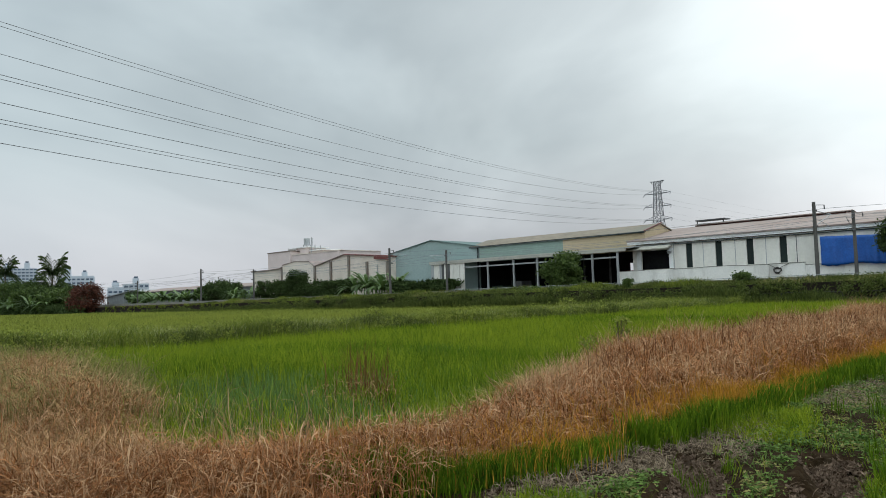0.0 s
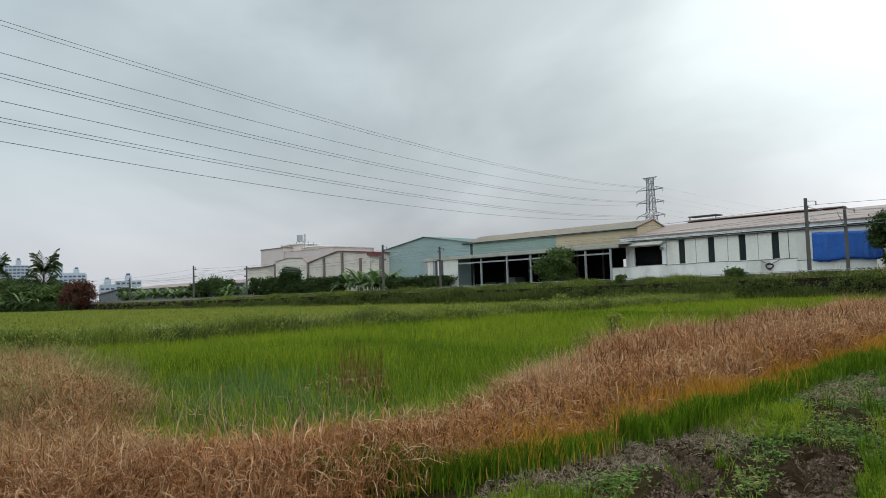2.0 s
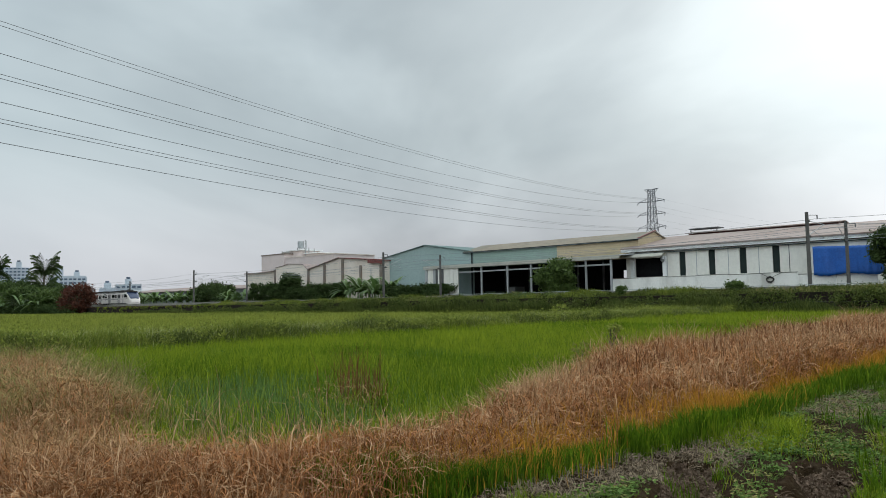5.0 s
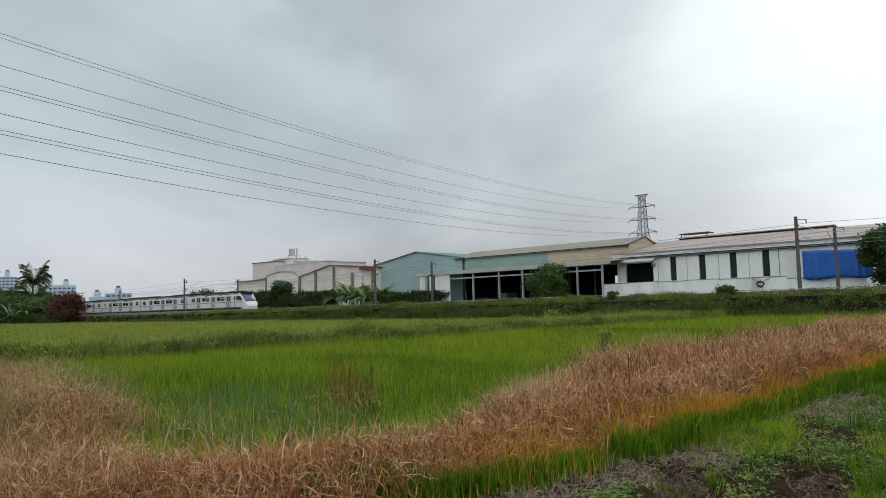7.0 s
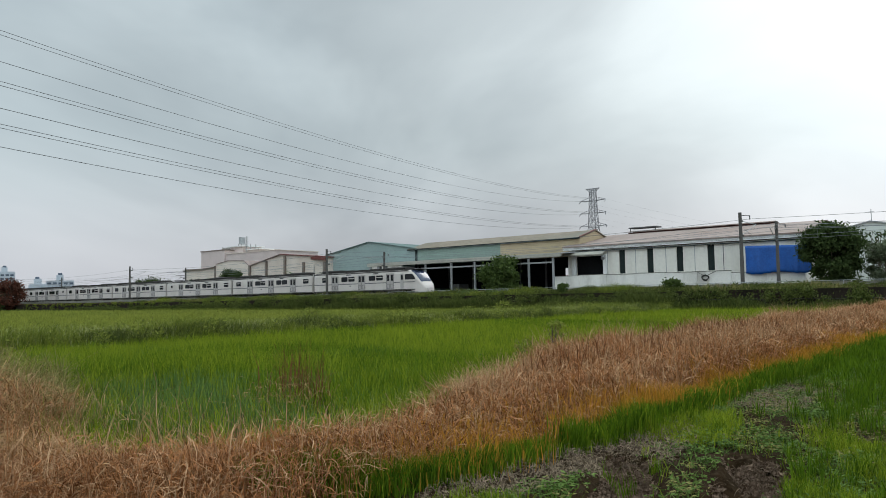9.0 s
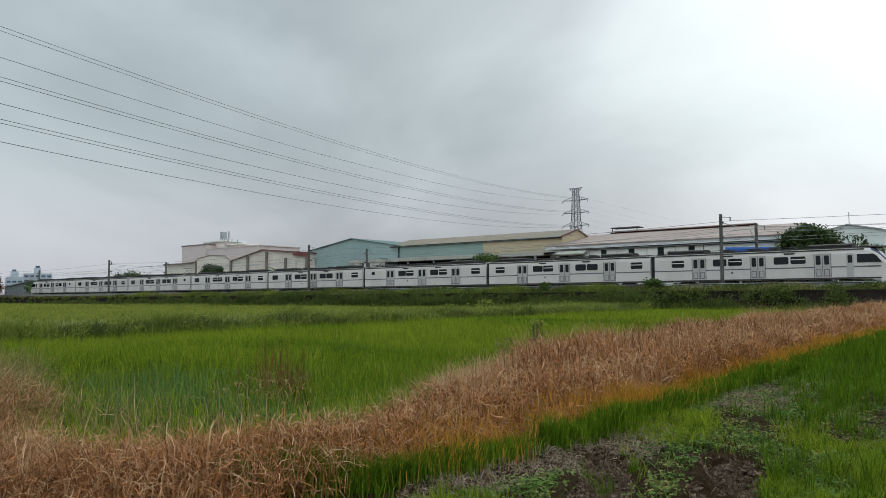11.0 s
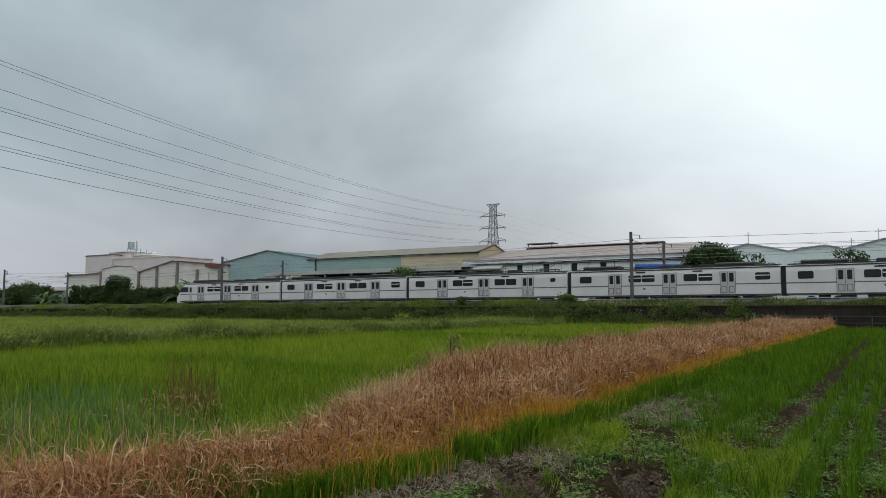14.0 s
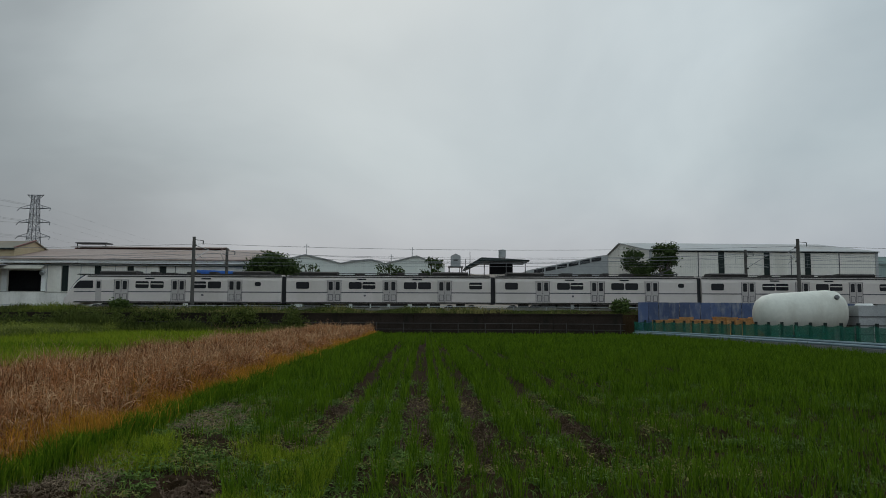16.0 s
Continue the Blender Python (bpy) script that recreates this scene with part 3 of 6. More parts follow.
def plant_fields():
    # young rice on the near paddy, gaps at the wheel ruts and a weedy headland
    def keep_near(x, y):
        rut = np.minimum(1, rut_at(x, y) * 1.5)
        bare = (1 - sstep(4.5, 8, y + 2.2 * fbm(x, y, 0.7, 5))) * 0.5
        bare = np.maximum(bare, 0.6 * (fbm(x, y, 1.1, 31) > 0.9) * (y < 16))
        head = 0.93 * (1 - sstep(-2.3, -1.5, x + 0.5 * fbm(x, y, 1.4, 83) + 0.12 * np.maximum(0, y - 8))) * (1 - sstep(11, 15, y + 0.8 * fbm(x, y, 1.2, 84)))
        bare = np.maximum(bare, head)
        bare = np.maximum(bare, 0.7 * (fbm(x, y, 2.6, 85) > 1.0) * (y < 16))
        return (RNG.uniform(0, 1, x.size) > np.maximum(rut * 0.95, bare)) & (x > -4.2)
    for a, b, dy, per, wd, hh in ((2.6, 14, 0.19, 22, 0.0085, 0.28), (14, 30, 0.22, 17, 0.014, 0.30), (30, 61.6, 0.26, 10, 0.024, 0.28)):
        x, y = hills(-4.15, 19.6, a, b, 0.31, dy, per, 0.042, keep_near)
        hv = np.repeat(RNG.uniform(0.7, 1.3, x.size // per), per) * hh * np.clip(1 + 0.22 * fbm(x, y, 0.9, 33) + 0.3 * fbm(x, y, 3.2, 34), 0.45, 1.7)
        blades("rice_rows", x, y, ground_z(x, y) - 0.02, hv, wd, 0.4, "rice_wet", "young dark green rice in rows on the near paddy")
    # the paddy between the two grassy bunds, bluish where the crop stands thinner
    def blue(x, y):
        along, across = (x + 9.4) * -0.88 + (y - 6.3) * 0.47, (x + 9.4) * 0.47 + (y - 6.3) * 0.88
        return np.clip(1.25 * np.exp(-(along / 3.6) ** 4 - (across / 1.5) ** 2) + 0.25 * fbm(x, y, 0.9, 95), 0, 1) * (y < 14)
    x, y = hills(-24.5, -5.2, 3.0, 14, 0.25, 0.15, 11, 0.07, lambda x, y: (RNG.uniform(0, 1, x.size) < 0.85 * blue(x, y)) & (x < bund_left(y) + 0.2))
    blades("rice_rows", x, y, ground_z(x, y) - 0.02, 0.36 * (1 + 0.15 * fbm(x, y, 2.0, 96)), 0.009, 0.4, "rice_blue", "bluish green rice where the paddy stands wetter")
    for a, b, dy, per, wd, hh in ((3.0, 16, 0.15, 12, 0.009, 0.40), (16, 34, 0.2, 9, 0.015, 0.40), (34, 61.6, 0.25, 6, 0.026, 0.38)):
        x, y = hills(-24.5, -5.2, a, b, 0.25, dy, per, 0.07, lambda x, y: (RNG.uniform(0, 1, x.size) > 0.06 + 0.1 * (fbm(x, y, 0.4, 6) > 0.8) + 0.65 * blue(x, y)) & (x < bund_left(y) + 0.2))
        hv = np.repeat(RNG.uniform(0.72, 1.28, x.size // per), per) * hh * (1 + 0.2 * fbm(x, y, 0.6, 35) + 0.14 * fbm(x, y, 2.4, 36))
        blades("rice_rows", x, y, ground_z(x, y) - 0.02, hv, wd, 0.35, "rice", "dense bright green rice between two grassy bunds")
    x, y = hills(-24.5, -5.2, 3.0, 34, 0.25, 0.2, 9, 0.07, lambda x, y: (fbm(x, y, 0.35, 81) > 0.35) & (x < bund_left(y) - 0.2))
    blades("rice_rows", x, y, ground_z(x, y) - 0.02, 0.42, 0.008 + 0.0003 * y, 0.35, "rice_wet", "darker patches of rice in the middle paddy")
    # paler field beyond the weedy bund
    x, y = scatter(70000, -75, -30, 6, 61.8)
    blades("pale_grass_field", x, y, ground_z(x, y), 0.42 * (1 + 0.2 * fbm(x, y, 0.4, 37)), 0.03, 0.4, "rice_far", "pale yellow-green grass field beyond the bund")
    x, y = scatter(60000, -260, -75, 10, 61.8)
    blades("pale_grass_field", x, y, ground_z(x, y), 0.45, 0.07, 0.4, "rice_far", "pale yellow-green grass field beyond the bund")
    cx, cy = scatter(520, -150, -31, 8, 61)
    ok = fbm(cx, cy, 0.15, 91) > 0.1
    cx, cy = cx[ok], cy[ok]
    rr = RNG.uniform(0.3, 0.9, cx.size)
    me = leaf_cloud(np.stack([cx, cy, 0.22 + 0 * cx], 1), rr, 42000, 0.09, "weed_pale", "field_weeds", 0.4)
    tagged(new("field_weeds", me), "low leafy weeds spread over the pale field", "weeds", kind="stuff")
    # weeds on the second bund
    x, y = scatter(52000, -30.6, -24.3, 3, 62, 1.2)
    hh = 0.42 + 0.25 * fbm(x, y, 0.8, 8)
    blades("bund_weeds", x, y, ground_z(x, y), np.clip(hh, 0.15, 1.0), 0.02, 0.6, "weed", "tangled green weeds on the far bund")
    # weeds in the darker leaf colour also stand for the bund's shadow line
    x, y = scatter(22000, -25.9, -24.0, 3, 62, 1.3)
    blades("bund_weeds", x, y, ground_z(x, y), 0.44 * (1 + 0.5 * fbm(x, y, 0.9, 93)), 0.022, 0.6, "dark_weed", "weeds along the foot of the far bund, darkened for its shadow line")
    cx, cy = scatter(420, -31, -24.2, 3, 62, 1.2)
    rr = RNG.uniform(0.2, 0.6, 420)
    me = leaf_cloud(np.stack([cx, cy, 0.3 + 0.5 * rr + 0.15 * fbm(cx, cy, 0.6, 71)], 1), rr, 42000, 0.055, "weed_pale", "bund_weeds", 0.7)
    tagged(new("bund_weeds", me), "leafy pale green weeds on the far bund", "weeds", kind="stuff")
    cx, cy = scatter(420, -140, -10, 61.5, 63.5)
    rr = RNG.uniform(0.3, 0.8, 420)
    me = leaf_cloud(np.stack([cx, cy, 0.25 + np.interp(cx, [-140, -95, -75], [0.1, 0.5, 1.0]) * RNG.uniform(0.2, 1.6, 420)], 1), rr, 60000, 0.10, "dark_weed", "wall_weeds", 0.8)
    tagged(new("wall_weeds", me), "leafy creepers over the railway wall", "weeds", kind="stuff")
    cx, cy = scatter(260, -112, 4, 63.6, 66.8)
    rr = RNG.uniform(0.2, 0.5, 260)
    me = leaf_cloud(np.stack([cx, cy, ground_z(cx, cy) + 0.1], 1), rr, 30000, 0.09, "dark_weed", "bank_weeds", 0.7)
    tagged(new("bank_weeds", me), "leafy weeds on the railway bank", "weeds", kind="stuff")
    cx, cy = scatter(160, -300, -168, 55.5, 60)
    rr = RNG.uniform(0.7, 1.5, 160)
    me = leaf_cloud(np.stack([cx, cy, RNG.uniform(0.2, 1.8, 160)], 1), rr, 30000, 0.24, "leaf_dark", "undergrowth", 0.9)
    tagged(new("undergrowth", me), "dark tangled undergrowth below the thicket", "bushes", kind="stuff")
    cx, cy = scatter(220, -166, -88, 63.15, 63.6)
    rr = RNG.uniform(0.12, 0.35, 220)
    me = leaf_cloud(np.stack([cx, cy, 1.8 + GRADE * np.clip(cx, -150, 150) - RNG.uniform(0, 1, 220) ** 3 * 1.3], 1), rr, 20000, 0.09, "weed", "wall_creeper", 0.9)
    tagged(new("wall_creeper", me), "green creeper over the top of the wall", "creeper", kind="stuff")
    x, y = scatter(6000, -31, -24.3, 3, 62, 1.0)
    blades("seed_heads", x, y, ground_z(x, y) + 0.15, 0.38, 0.014, 0.8, "seed", "pale grass seed heads above the weeds")
    # sprayed, dead grass on the near bund and on the headland beside it
    def on_bund(n, far=62, power=2.0):
        x, y = scatter(n, -8.9, -4.3, 1.5, far, power)
        ok = x > bund_left(y) + 0.25 * fbm(x, y, 1.5, 41)
        x, y = x[ok], y[ok]
        return x, y, np.interp(y, [2, 6, 12, 20, 62], [0.20, 0.22, 0.36, 0.38, 0.40]) * (1 + 0.45 * fbm(x, y, 1.3, 9))
    x, y, hh = on_bund(210000)
    strands("dry_grass", x, y, ground_z(x, y) + np.clip(hh, 0.08, 1) * RNG.uniform(0, 0.9, x.size), 0.24 + 0.002 * y, 0.0045 + 0.0005 * y, "dry", "tangled reddish brown dead grass on the bund", 0.35)
    x, y, hh = on_bund(36000)
    strands("straw", x, y, ground_z(x, y) + np.clip(hh, 0.08, 1) * RNG.uniform(0.3, 1.0, x.size), 0.30 + 0.002 * y, 0.0042 + 0.00045 * y, "straw", "bleached straw stems among the dead grass", 0.5)
    x, y, hh = on_bund(95000, power=1.7)
    blades("dry_grass", x, y, ground_z(x, y), np.clip(hh * 1.4, 0.12, 1.0), 0.0042 + 0.0004 * y, 0.55, "dry", "standing reddish dead grass on the bund", curl=1.2)

    x, y, hh = on_bund(26000, power=1.5)
    ok = fbm(x, y, 0.9, 97) > -0.1
    x, y, hh = x[ok], y[ok], hh[ok]
    strands("straw_fuzz", x, y, ground_z(x, y) + np.clip(hh, 0.1, 0.9) * RNG.uniform(0.8, 1.35, x.size), 0.13 + 0.002 * y, 0.003 + 0.00042 * y, "straw", "fine pale seed fuzz over the dead grass", 0.7)
    y = 7 + 48 * RNG.uniform(0, 1, 9000) ** 1.4
    x = bund_left(y) + np.abs(RNG.normal(0, 0.45, y.size))
    ok = fbm(x, y, 0.7, 98) > -0.2
    x, y = x[ok], y[ok]
    blades("pale_tufts", x, y, ground_z(x, y), 0.58 * (1 + 0.35 * fbm(x, y, 1.1, 99)), 0.004 + 0.0004 * y, 0.45, "straw", "pale feathery dead grass at the bund's back", curl=1.3)
    y = 5 + 10 * RNG.uniform(0, 1, 2600)
    x = bund_left(y) + RNG.normal(-0.05, 0.22, y.size)
    blades("pale_tufts", x, y, ground_z(x, y), 0.5, 0.007, 0.6, "weed_pale", "yellow-green grass between the bund and the rice", curl=1.2)

    def on_headland(n):
        x, y = scatter(n, -24, -5.5, 0.8, 5.2)
        ok = y < np.interp(x, [-24, -14, -9, -7, -5.6], [4.9, 4.4, 3.7, 3.15, 2.7]) + 0.3 * fbm(x, y, 2.0, 43)
        x, y = x[ok], y[ok]
        return x, y, np.interp(x, [-24, -9, -7.5, -5.6], [0.62, 0.56, 0.36, 0.22]) * (1 + 0.4 * fbm(x, y, 1.5, 11))
    x, y, hh = on_headland(75000)
    strands("dry_grass", x, y, ground_z(x, y) + np.clip(hh, 0.08, 1) * RNG.uniform(0.1, 1.05, x.size), 0.25, 0.0046, "dry_tan", "tangled tan dead grass on the headland", 0.5)
    x, y, hh = on_headland(80000)
    strands("dry_grass", x, y, ground_z(x, y) + np.clip(hh, 0.08, 1) * RNG.uniform(0, 0.95, x.size), 0.25, 0.0048, "dry", "tangled reddish brown dead grass on the headland", 0.45)
    x, y, hh = on_headland(24000)
    strands("straw", x, y, ground_z(x, y) + np.clip(hh, 0.08, 1) * RNG.uniform(0.3, 1.0, x.size), 0.28, 0.004, "straw", "bleached straw stems on the headland", 0.6)
    x, y, hh = on_headland(20000)
    blades("dry_grass", x, y, ground_z(x, y), np.clip(hh * 1.4, 0.12, 1.2), 0.0055, 0.6, "straw", "standing pale dead grass on the headland", curl=1.2)
    # scattered straw standing in the rice beside the headland
    x, y = scatter(1500, -14, -6, 3.0, 5.2, 1.8)
    blades("straw", x, y, ground_z(x, y), 0.42, 0.005, 0.7, "straw", "thin straw stems standing in the rice", curl=1.2)
    # grey-green weeds over the back of the headland, and long stems leaning out of it
    x, y = scatter(52000, -20, -8.0, 2.2, 6.4)
    top = np.interp(x, [-20, -14, -11, -8.4], [5.8, 5.6, 4.6, 3.8]) + 0.4 * fbm(x, y, 1.2, 44)
    ok = (y < top) & (y > top - 2.3 + 0.5 * fbm(x, y, 1.5, 45)) & (fbm(x, y, 1.7, 46) > -0.75)
    x, y = x[ok], y[ok]
    blades("grey_weeds", x, y, ground_z(x, y), np.clip(0.62 * (1 + 0.35 * fbm(x, y, 1.6, 47)), 0.2, 1.0), 0.0055, 0.5, "grey_weed", "grey-green weeds along the back of the headland", curl=1.2)
    strands("grey_weeds", x[::3], y[::3], ground_z(x[::3], y[::3]) + RNG.uniform(0.25, 0.75, x[::3].size), 0.18, 0.006, "grey_weed", "tangled tops of the grey-green weeds", 0.5)
    x, y = scatter(110, -10.5, -6.0, 3.0, 5.4, 1.3)
    strands("leaning_stems", x, y, ground_z(x, y), 0.75, 0.007, "weed_pale", "long yellow-green stems leaning out of the headland", 1.25)
    x, y = scatter(260, -11, -6.0, 2.6, 4.8, 1.3)
    strands("leaning_stems", x, y, ground_z(x, y) + 0.1, 0.6, 0.005, "straw", "long pale dead stems leaning over the rice", 1.15)
    # thin brown stalks of a dead weed in the rice
    x, y = RNG.normal(-8.45, 0.24, 120), RNG.normal(6.95, 0.22, 120)
    blades("brown_stalks", x, y, ground_z(x, y), 0.98, 0.008, 0.22, "brown_stalk", "thin brown stalks of a dead weed in the rice")
    x, y = RNG.normal(-8.2, 0.35, 260), RNG.normal(6.5, 0.3, 260)
    strands("brown_stalks", x, y, ground_z(x, y) + RNG.uniform(0.1, 0.5, 260), 0.2, 0.006, "dry_tan", "tangle of dead weed at the stalks' foot", 0.6)
    x, y = scatter(5000, -8.2, -5.0, 10, 45, 1.3)
    k = np.exp(-((fbm(x, y, 0.5, 51) - 0.9) / 0.4) ** 2) > 0.35
    blades("brown_stalks", x[k], y[k], ground_z(x[k], y[k]) + 0.1, 0.7, 0.014, 0.5, "brown_stalk", "dark brown dead weeds standing on the bund")
    x, y, hh = on_bund(15000, power=1.6)
    blades("grass_wisps", x, y, ground_z(x, y), np.clip(hh * 1.95, 0.2, 1.1), 0.0035 + 0.00028 * y, 0.4, "straw", "thin pale seed stems above the dead grass", curl=1.0)
    c = [(-7.6, 13.2), (-6.2, 11.4), (-5.6, 16.5), (-6.8, 19.5), (-5.9, 24.0), (-7.4, 29.0), (-6.3, 36.0), (-6.9, 15.6), (-7.9, 18.0), (-7.3, 22.5), (-5.4, 13.4), (-6.6, 26.5), (-7.0, 42.0), (-5.7, 9.6)]
    for cx, cy in c:
        x, y = RNG.normal(cx, 0.24, 48), RNG.normal(cy, 0.4, 48)
        blades("dead_weed_clump", x, y, ground_z(x, y) + 0.15, 0.6, 0.007 + 0.0003 * cy, 0.5, "brown_stalk", "clump of dark brown dead weed stalks", curl=0.9)
    # yellowing fringe and the green edge below it
    def edge(y):
        return np.interp(y, [2.5, 3.6, 4.4, 5.3, 6.6, 7.9, 9.4, 12, 16, 30, 62], [-4.95, -4.7, -4.25, -3.9, -4.0, -3.85, -3.75, -3.85, -3.85, -3.95, -3.95])

    def edge_gap(x, y, seed):
        """Where the edge is grown over: a bare stretch lies between two tufted ones."""
        bare = np.exp(-((y - 6.55) / 0.3) ** 2) * 3.0 + np.exp(-((y - 12.1) / 0.35) ** 2) * 2.0
        return fbm(x, y, 1.6, seed) > np.interp(y, [3, 5.6, 7, 14], [-1.6, -1.2, -1.3, -1.6]) + bare
    y = 2.6 + 59.4 * RNG.uniform(0, 1, 38000) ** 1.45
    x = edge(y) - 0.44 + RNG.normal(0, 0.2, y.size) + 0.1 * np.sin(y * 0.8)
    ok = fbm(x, y, 1.1, 53) + RNG.normal(0, 0.55, y.size) > np.interp(y, [3, 6.8, 7.6, 12], [0.9, 0.9, 0.25, -0.7])
    x, y = x[ok], y[ok]
    blades("yellow_fringe", x, y, ground_z(x, y), 0.37 * (1 + 0.25 * fbm(x, y, 2.0, 58)), 0.004 + 0.0005 * y, 0.4, "orange", "orange yellowing grass along the bund's foot")
    y = 3.5 + 2.7 * RNG.uniform(0, 1, 600)
    x = edge(y) - 0.1 + RNG.normal(0, 0.15, y.size)
    ok = edge_gap(x, y, 86)
    x, y = x[ok], y[ok]
    blades("yellow_fringe", x, y, ground_z(x, y) + 0.02, 0.27, 0.006, 0.3, "orange", "yellowing tips among the green edge rice")
    for material, n, tall in (("rice", 6000, 0.26), ("rice_wet", 32000, 0.27)):
        y = 3.4 + 58.4 * RNG.uniform(0, 1, n) ** 1.9
        x = edge(y) + RNG.normal(0, 0.1, n) + np.interp(y, [3, 8, 13, 24], [0, 0, 0.05, 0.22]) + 0.08 * np.sin(y * 0.9)
        ok = edge_gap(x, y, 86)
        x, y = x[ok], y[ok]
        blades("edge_rice", x, y, ground_z(x, y), tall * (1 + 0.25 * fbm(x, y, 3.0, 87)), 0.006 + 0.0005 * y, 0.35, material, "thick green rice along the paddy's edge")
    # loose tufts of light green grass between the ruts
    x, y = scatter(52000, -3.7, -0.9, 3.0, 9.5)
    ok = (fbm(x, y, 2.4, 88) + 0.35 * RNG.normal(0, 1, x.size) > 0.1) & (rut_at(x, y) < 0.1) & ((x + 2.85 + 0.4 * (y - 6) > 0) | (y < 4.7) | (y > 7.4))
    x, y = x[ok], y[ok]
    blades("grass_tufts", x, y, ground_z(x, y), 0.15 * (1 + 0.4 * fbm(x, y, 3.0, 89)), 0.006, 0.55, "rice", "light green grass tufts between the wheel ruts")
    # low weeds and dead stubble on the headland
    x, y = scatter(70000, -3.9, 12, 2.5, 20, 1.3)
    ok = (fbm(x, y, 1.6, 13) > -0.6) & (rut_at(x, y) < 0.25) & ~open_mud(x, y)
    x, y = x[ok], y[ok]
    blades("low_weeds", x, y, ground_z(x, y), 0.055, 0.011, 1.5, "weed_low", "low creeping weeds on the muddy headland")
    cx, cy = scatter(3400, -3.8, 9, 3, 18, 1.3)
    ok = (fbm(cx, cy, 1.9, 92) > np.interp(cx, [-3.8, -1.5, 1], [-0.9, -0.5, 0.3])) & (rut_at(cx, cy) < 0.35) & ~open_mud(cx, cy)
    cx, cy = cx[ok], cy[ok]
    rr = RNG.uniform(0.1, 0.26, cx.size)
    me = leaf_cloud(np.stack([cx, cy, ground_z(cx, cy) + 0.045], 1), rr, 85000, 0.025, "weed_low", "creeping_weeds", 0.22, 0.45)
    tagged(new("creeping_weeds", me), "mat of small-leaved creeping weeds on the headland", "weeds", kind="stuff")
    x, y = scatter(90000, -4.5, 0, 3, 13)
    ok = (fbm(x, y, 1.3, 17) > -0.5) & (np.abs(x + 3.55 - 0.06 * (y - 6)) < 0.42 + 0.25 * fbm(x, y, 1.4, 55)) & (track_at(x, y) < 0.3)
    x, y = x[ok], y[ok]
    strands("stubble", x, y, ground_z(x, y) + RNG.uniform(0, 0.05, x.size), 0.10, 0.005, "litter", "grey dead stubble lying on the mud", 0.15)
    x, y = scatter(60000, -3.6, 3, 3, 16)
    ok = (rut_at(x, y) > 0.12) & (RNG.uniform(0, 1, x.size) > 0.55 * track_at(x, y))
    x, y = x[ok], y[ok]
    strands("muddy_straw", x, y, ground_z(x, y) + RNG.uniform(0, 0.02, x.size), 0.09, 0.007, "mud_straw", "muddy straw pressed into the wheel ruts", 0.1)
    cx, cy = scatter(26000, -3.9, -1.2, 4.0, 7.6)
    ok = (track_at(cx, cy) > 0.3) & (fbm(cx, cy, 5.0, 56) > -0.8)
    cx, cy = cx[ok], cy[ok]
    me = leaf_cloud(np.stack([cx, cy, ground_z(cx, cy) + 0.012], 1), np.full(cx.size, 0.03), 60000, 0.028, "rut_mud", "mud_clods", 0.35)
    tagged(new("mud_clods", me), "crumbled brown mud clods in the deep tracks", "mud", kind="stuff")
    # pale upturned leaves of the creeping weeds beside the tracks
    cx, cy = scatter(1500, -3.6, 4, 4.5, 15, 1.2)
    ok = (fbm(cx, cy, 1.5, 57) > np.interp(cx, [-3.6, -1.5, 4], [-0.6, 0.0, 0.4])) & ~open_mud(cx, cy)
    cx, cy = cx[ok], cy[ok]
    me = leaf_cloud(np.stack([cx, cy, ground_z(cx, cy) + 0.05], 1), RNG.uniform(0.1, 0.25, cx.size), 14000, 0.024, "grey_weed", "creeping_weeds", 0.15, 0.45)
    tagged(new("creeping_weeds", me), "pale grey-green creeping weeds beside the tracks", "weeds", kind="stuff")
    # weeds below and along the railway wall
    x, y = scatter(60000, -170, -8, 60.4, 63.3)
    hh = np.interp(x, [-170, -95, -80, -20, -8], [0.35, 0.5, 1.15, 1.15, 0.4]) * (1 + 0.45 * fbm(x, y, 0.5, 19))
    blades("wall_weeds", x, y, ground_z(x, y), np.clip(hh, 0.15, 1.9), 0.06, 0.5, "dark_weed", "dark weeds along the foot of the railway wall")
    x, y = scatter(26000, -112, -6, 60.0, 61.5)
    blades("wall_weeds", x, y, ground_z(x, y), 0.55, 0.04, 0.6, "weed", "paler weeds before the railway wall")
    x, y = scatter(44000, -125, 20, 63.5, 67.2)
    hh = np.interp(x, [-125, -90, -20, 0, 20], [0.15, 0.32, 0.32, 0.15, 0.1]) * (0.9 + 1.1 * fbm(x, y, 0.7, 21))
    blades("bank_weeds", x, y, ground_z(x, y), np.clip(hh, 0.05, 1.0), 0.05, 0.6, "dark_weed", "weeds on the railway bank")
    x, y = scatter(22000, -118, -24, 63.5, 67.2)
    blades("bank_weeds", x, y, ground_z(x, y), np.clip(0.34 * (0.8 + 1.2 * fbm(x, y, 0.6, 23)), 0.05, 0.9), 0.045, 0.7, "weed", "olive green weeds on the railway bank")

    x, y = scatter(16000, -120, 14, 63.5, 67.2)
    ok = fbm(x, y, 0.35, 59) > -0.1
    x, y = x[ok], y[ok]
    blades("bank_weeds", x, y, ground_z(x, y), np.clip(0.38 * (0.8 + 1.2 * fbm(x, y, 0.8, 60)), 0.05, 0.9), 0.035, 0.7, "grey_weed", "withered brownish weeds on the railway bank")


plant_fields()


# ---- railway ----
def rail_z(x):
    return 1.72 + GRADE * (x + 40)


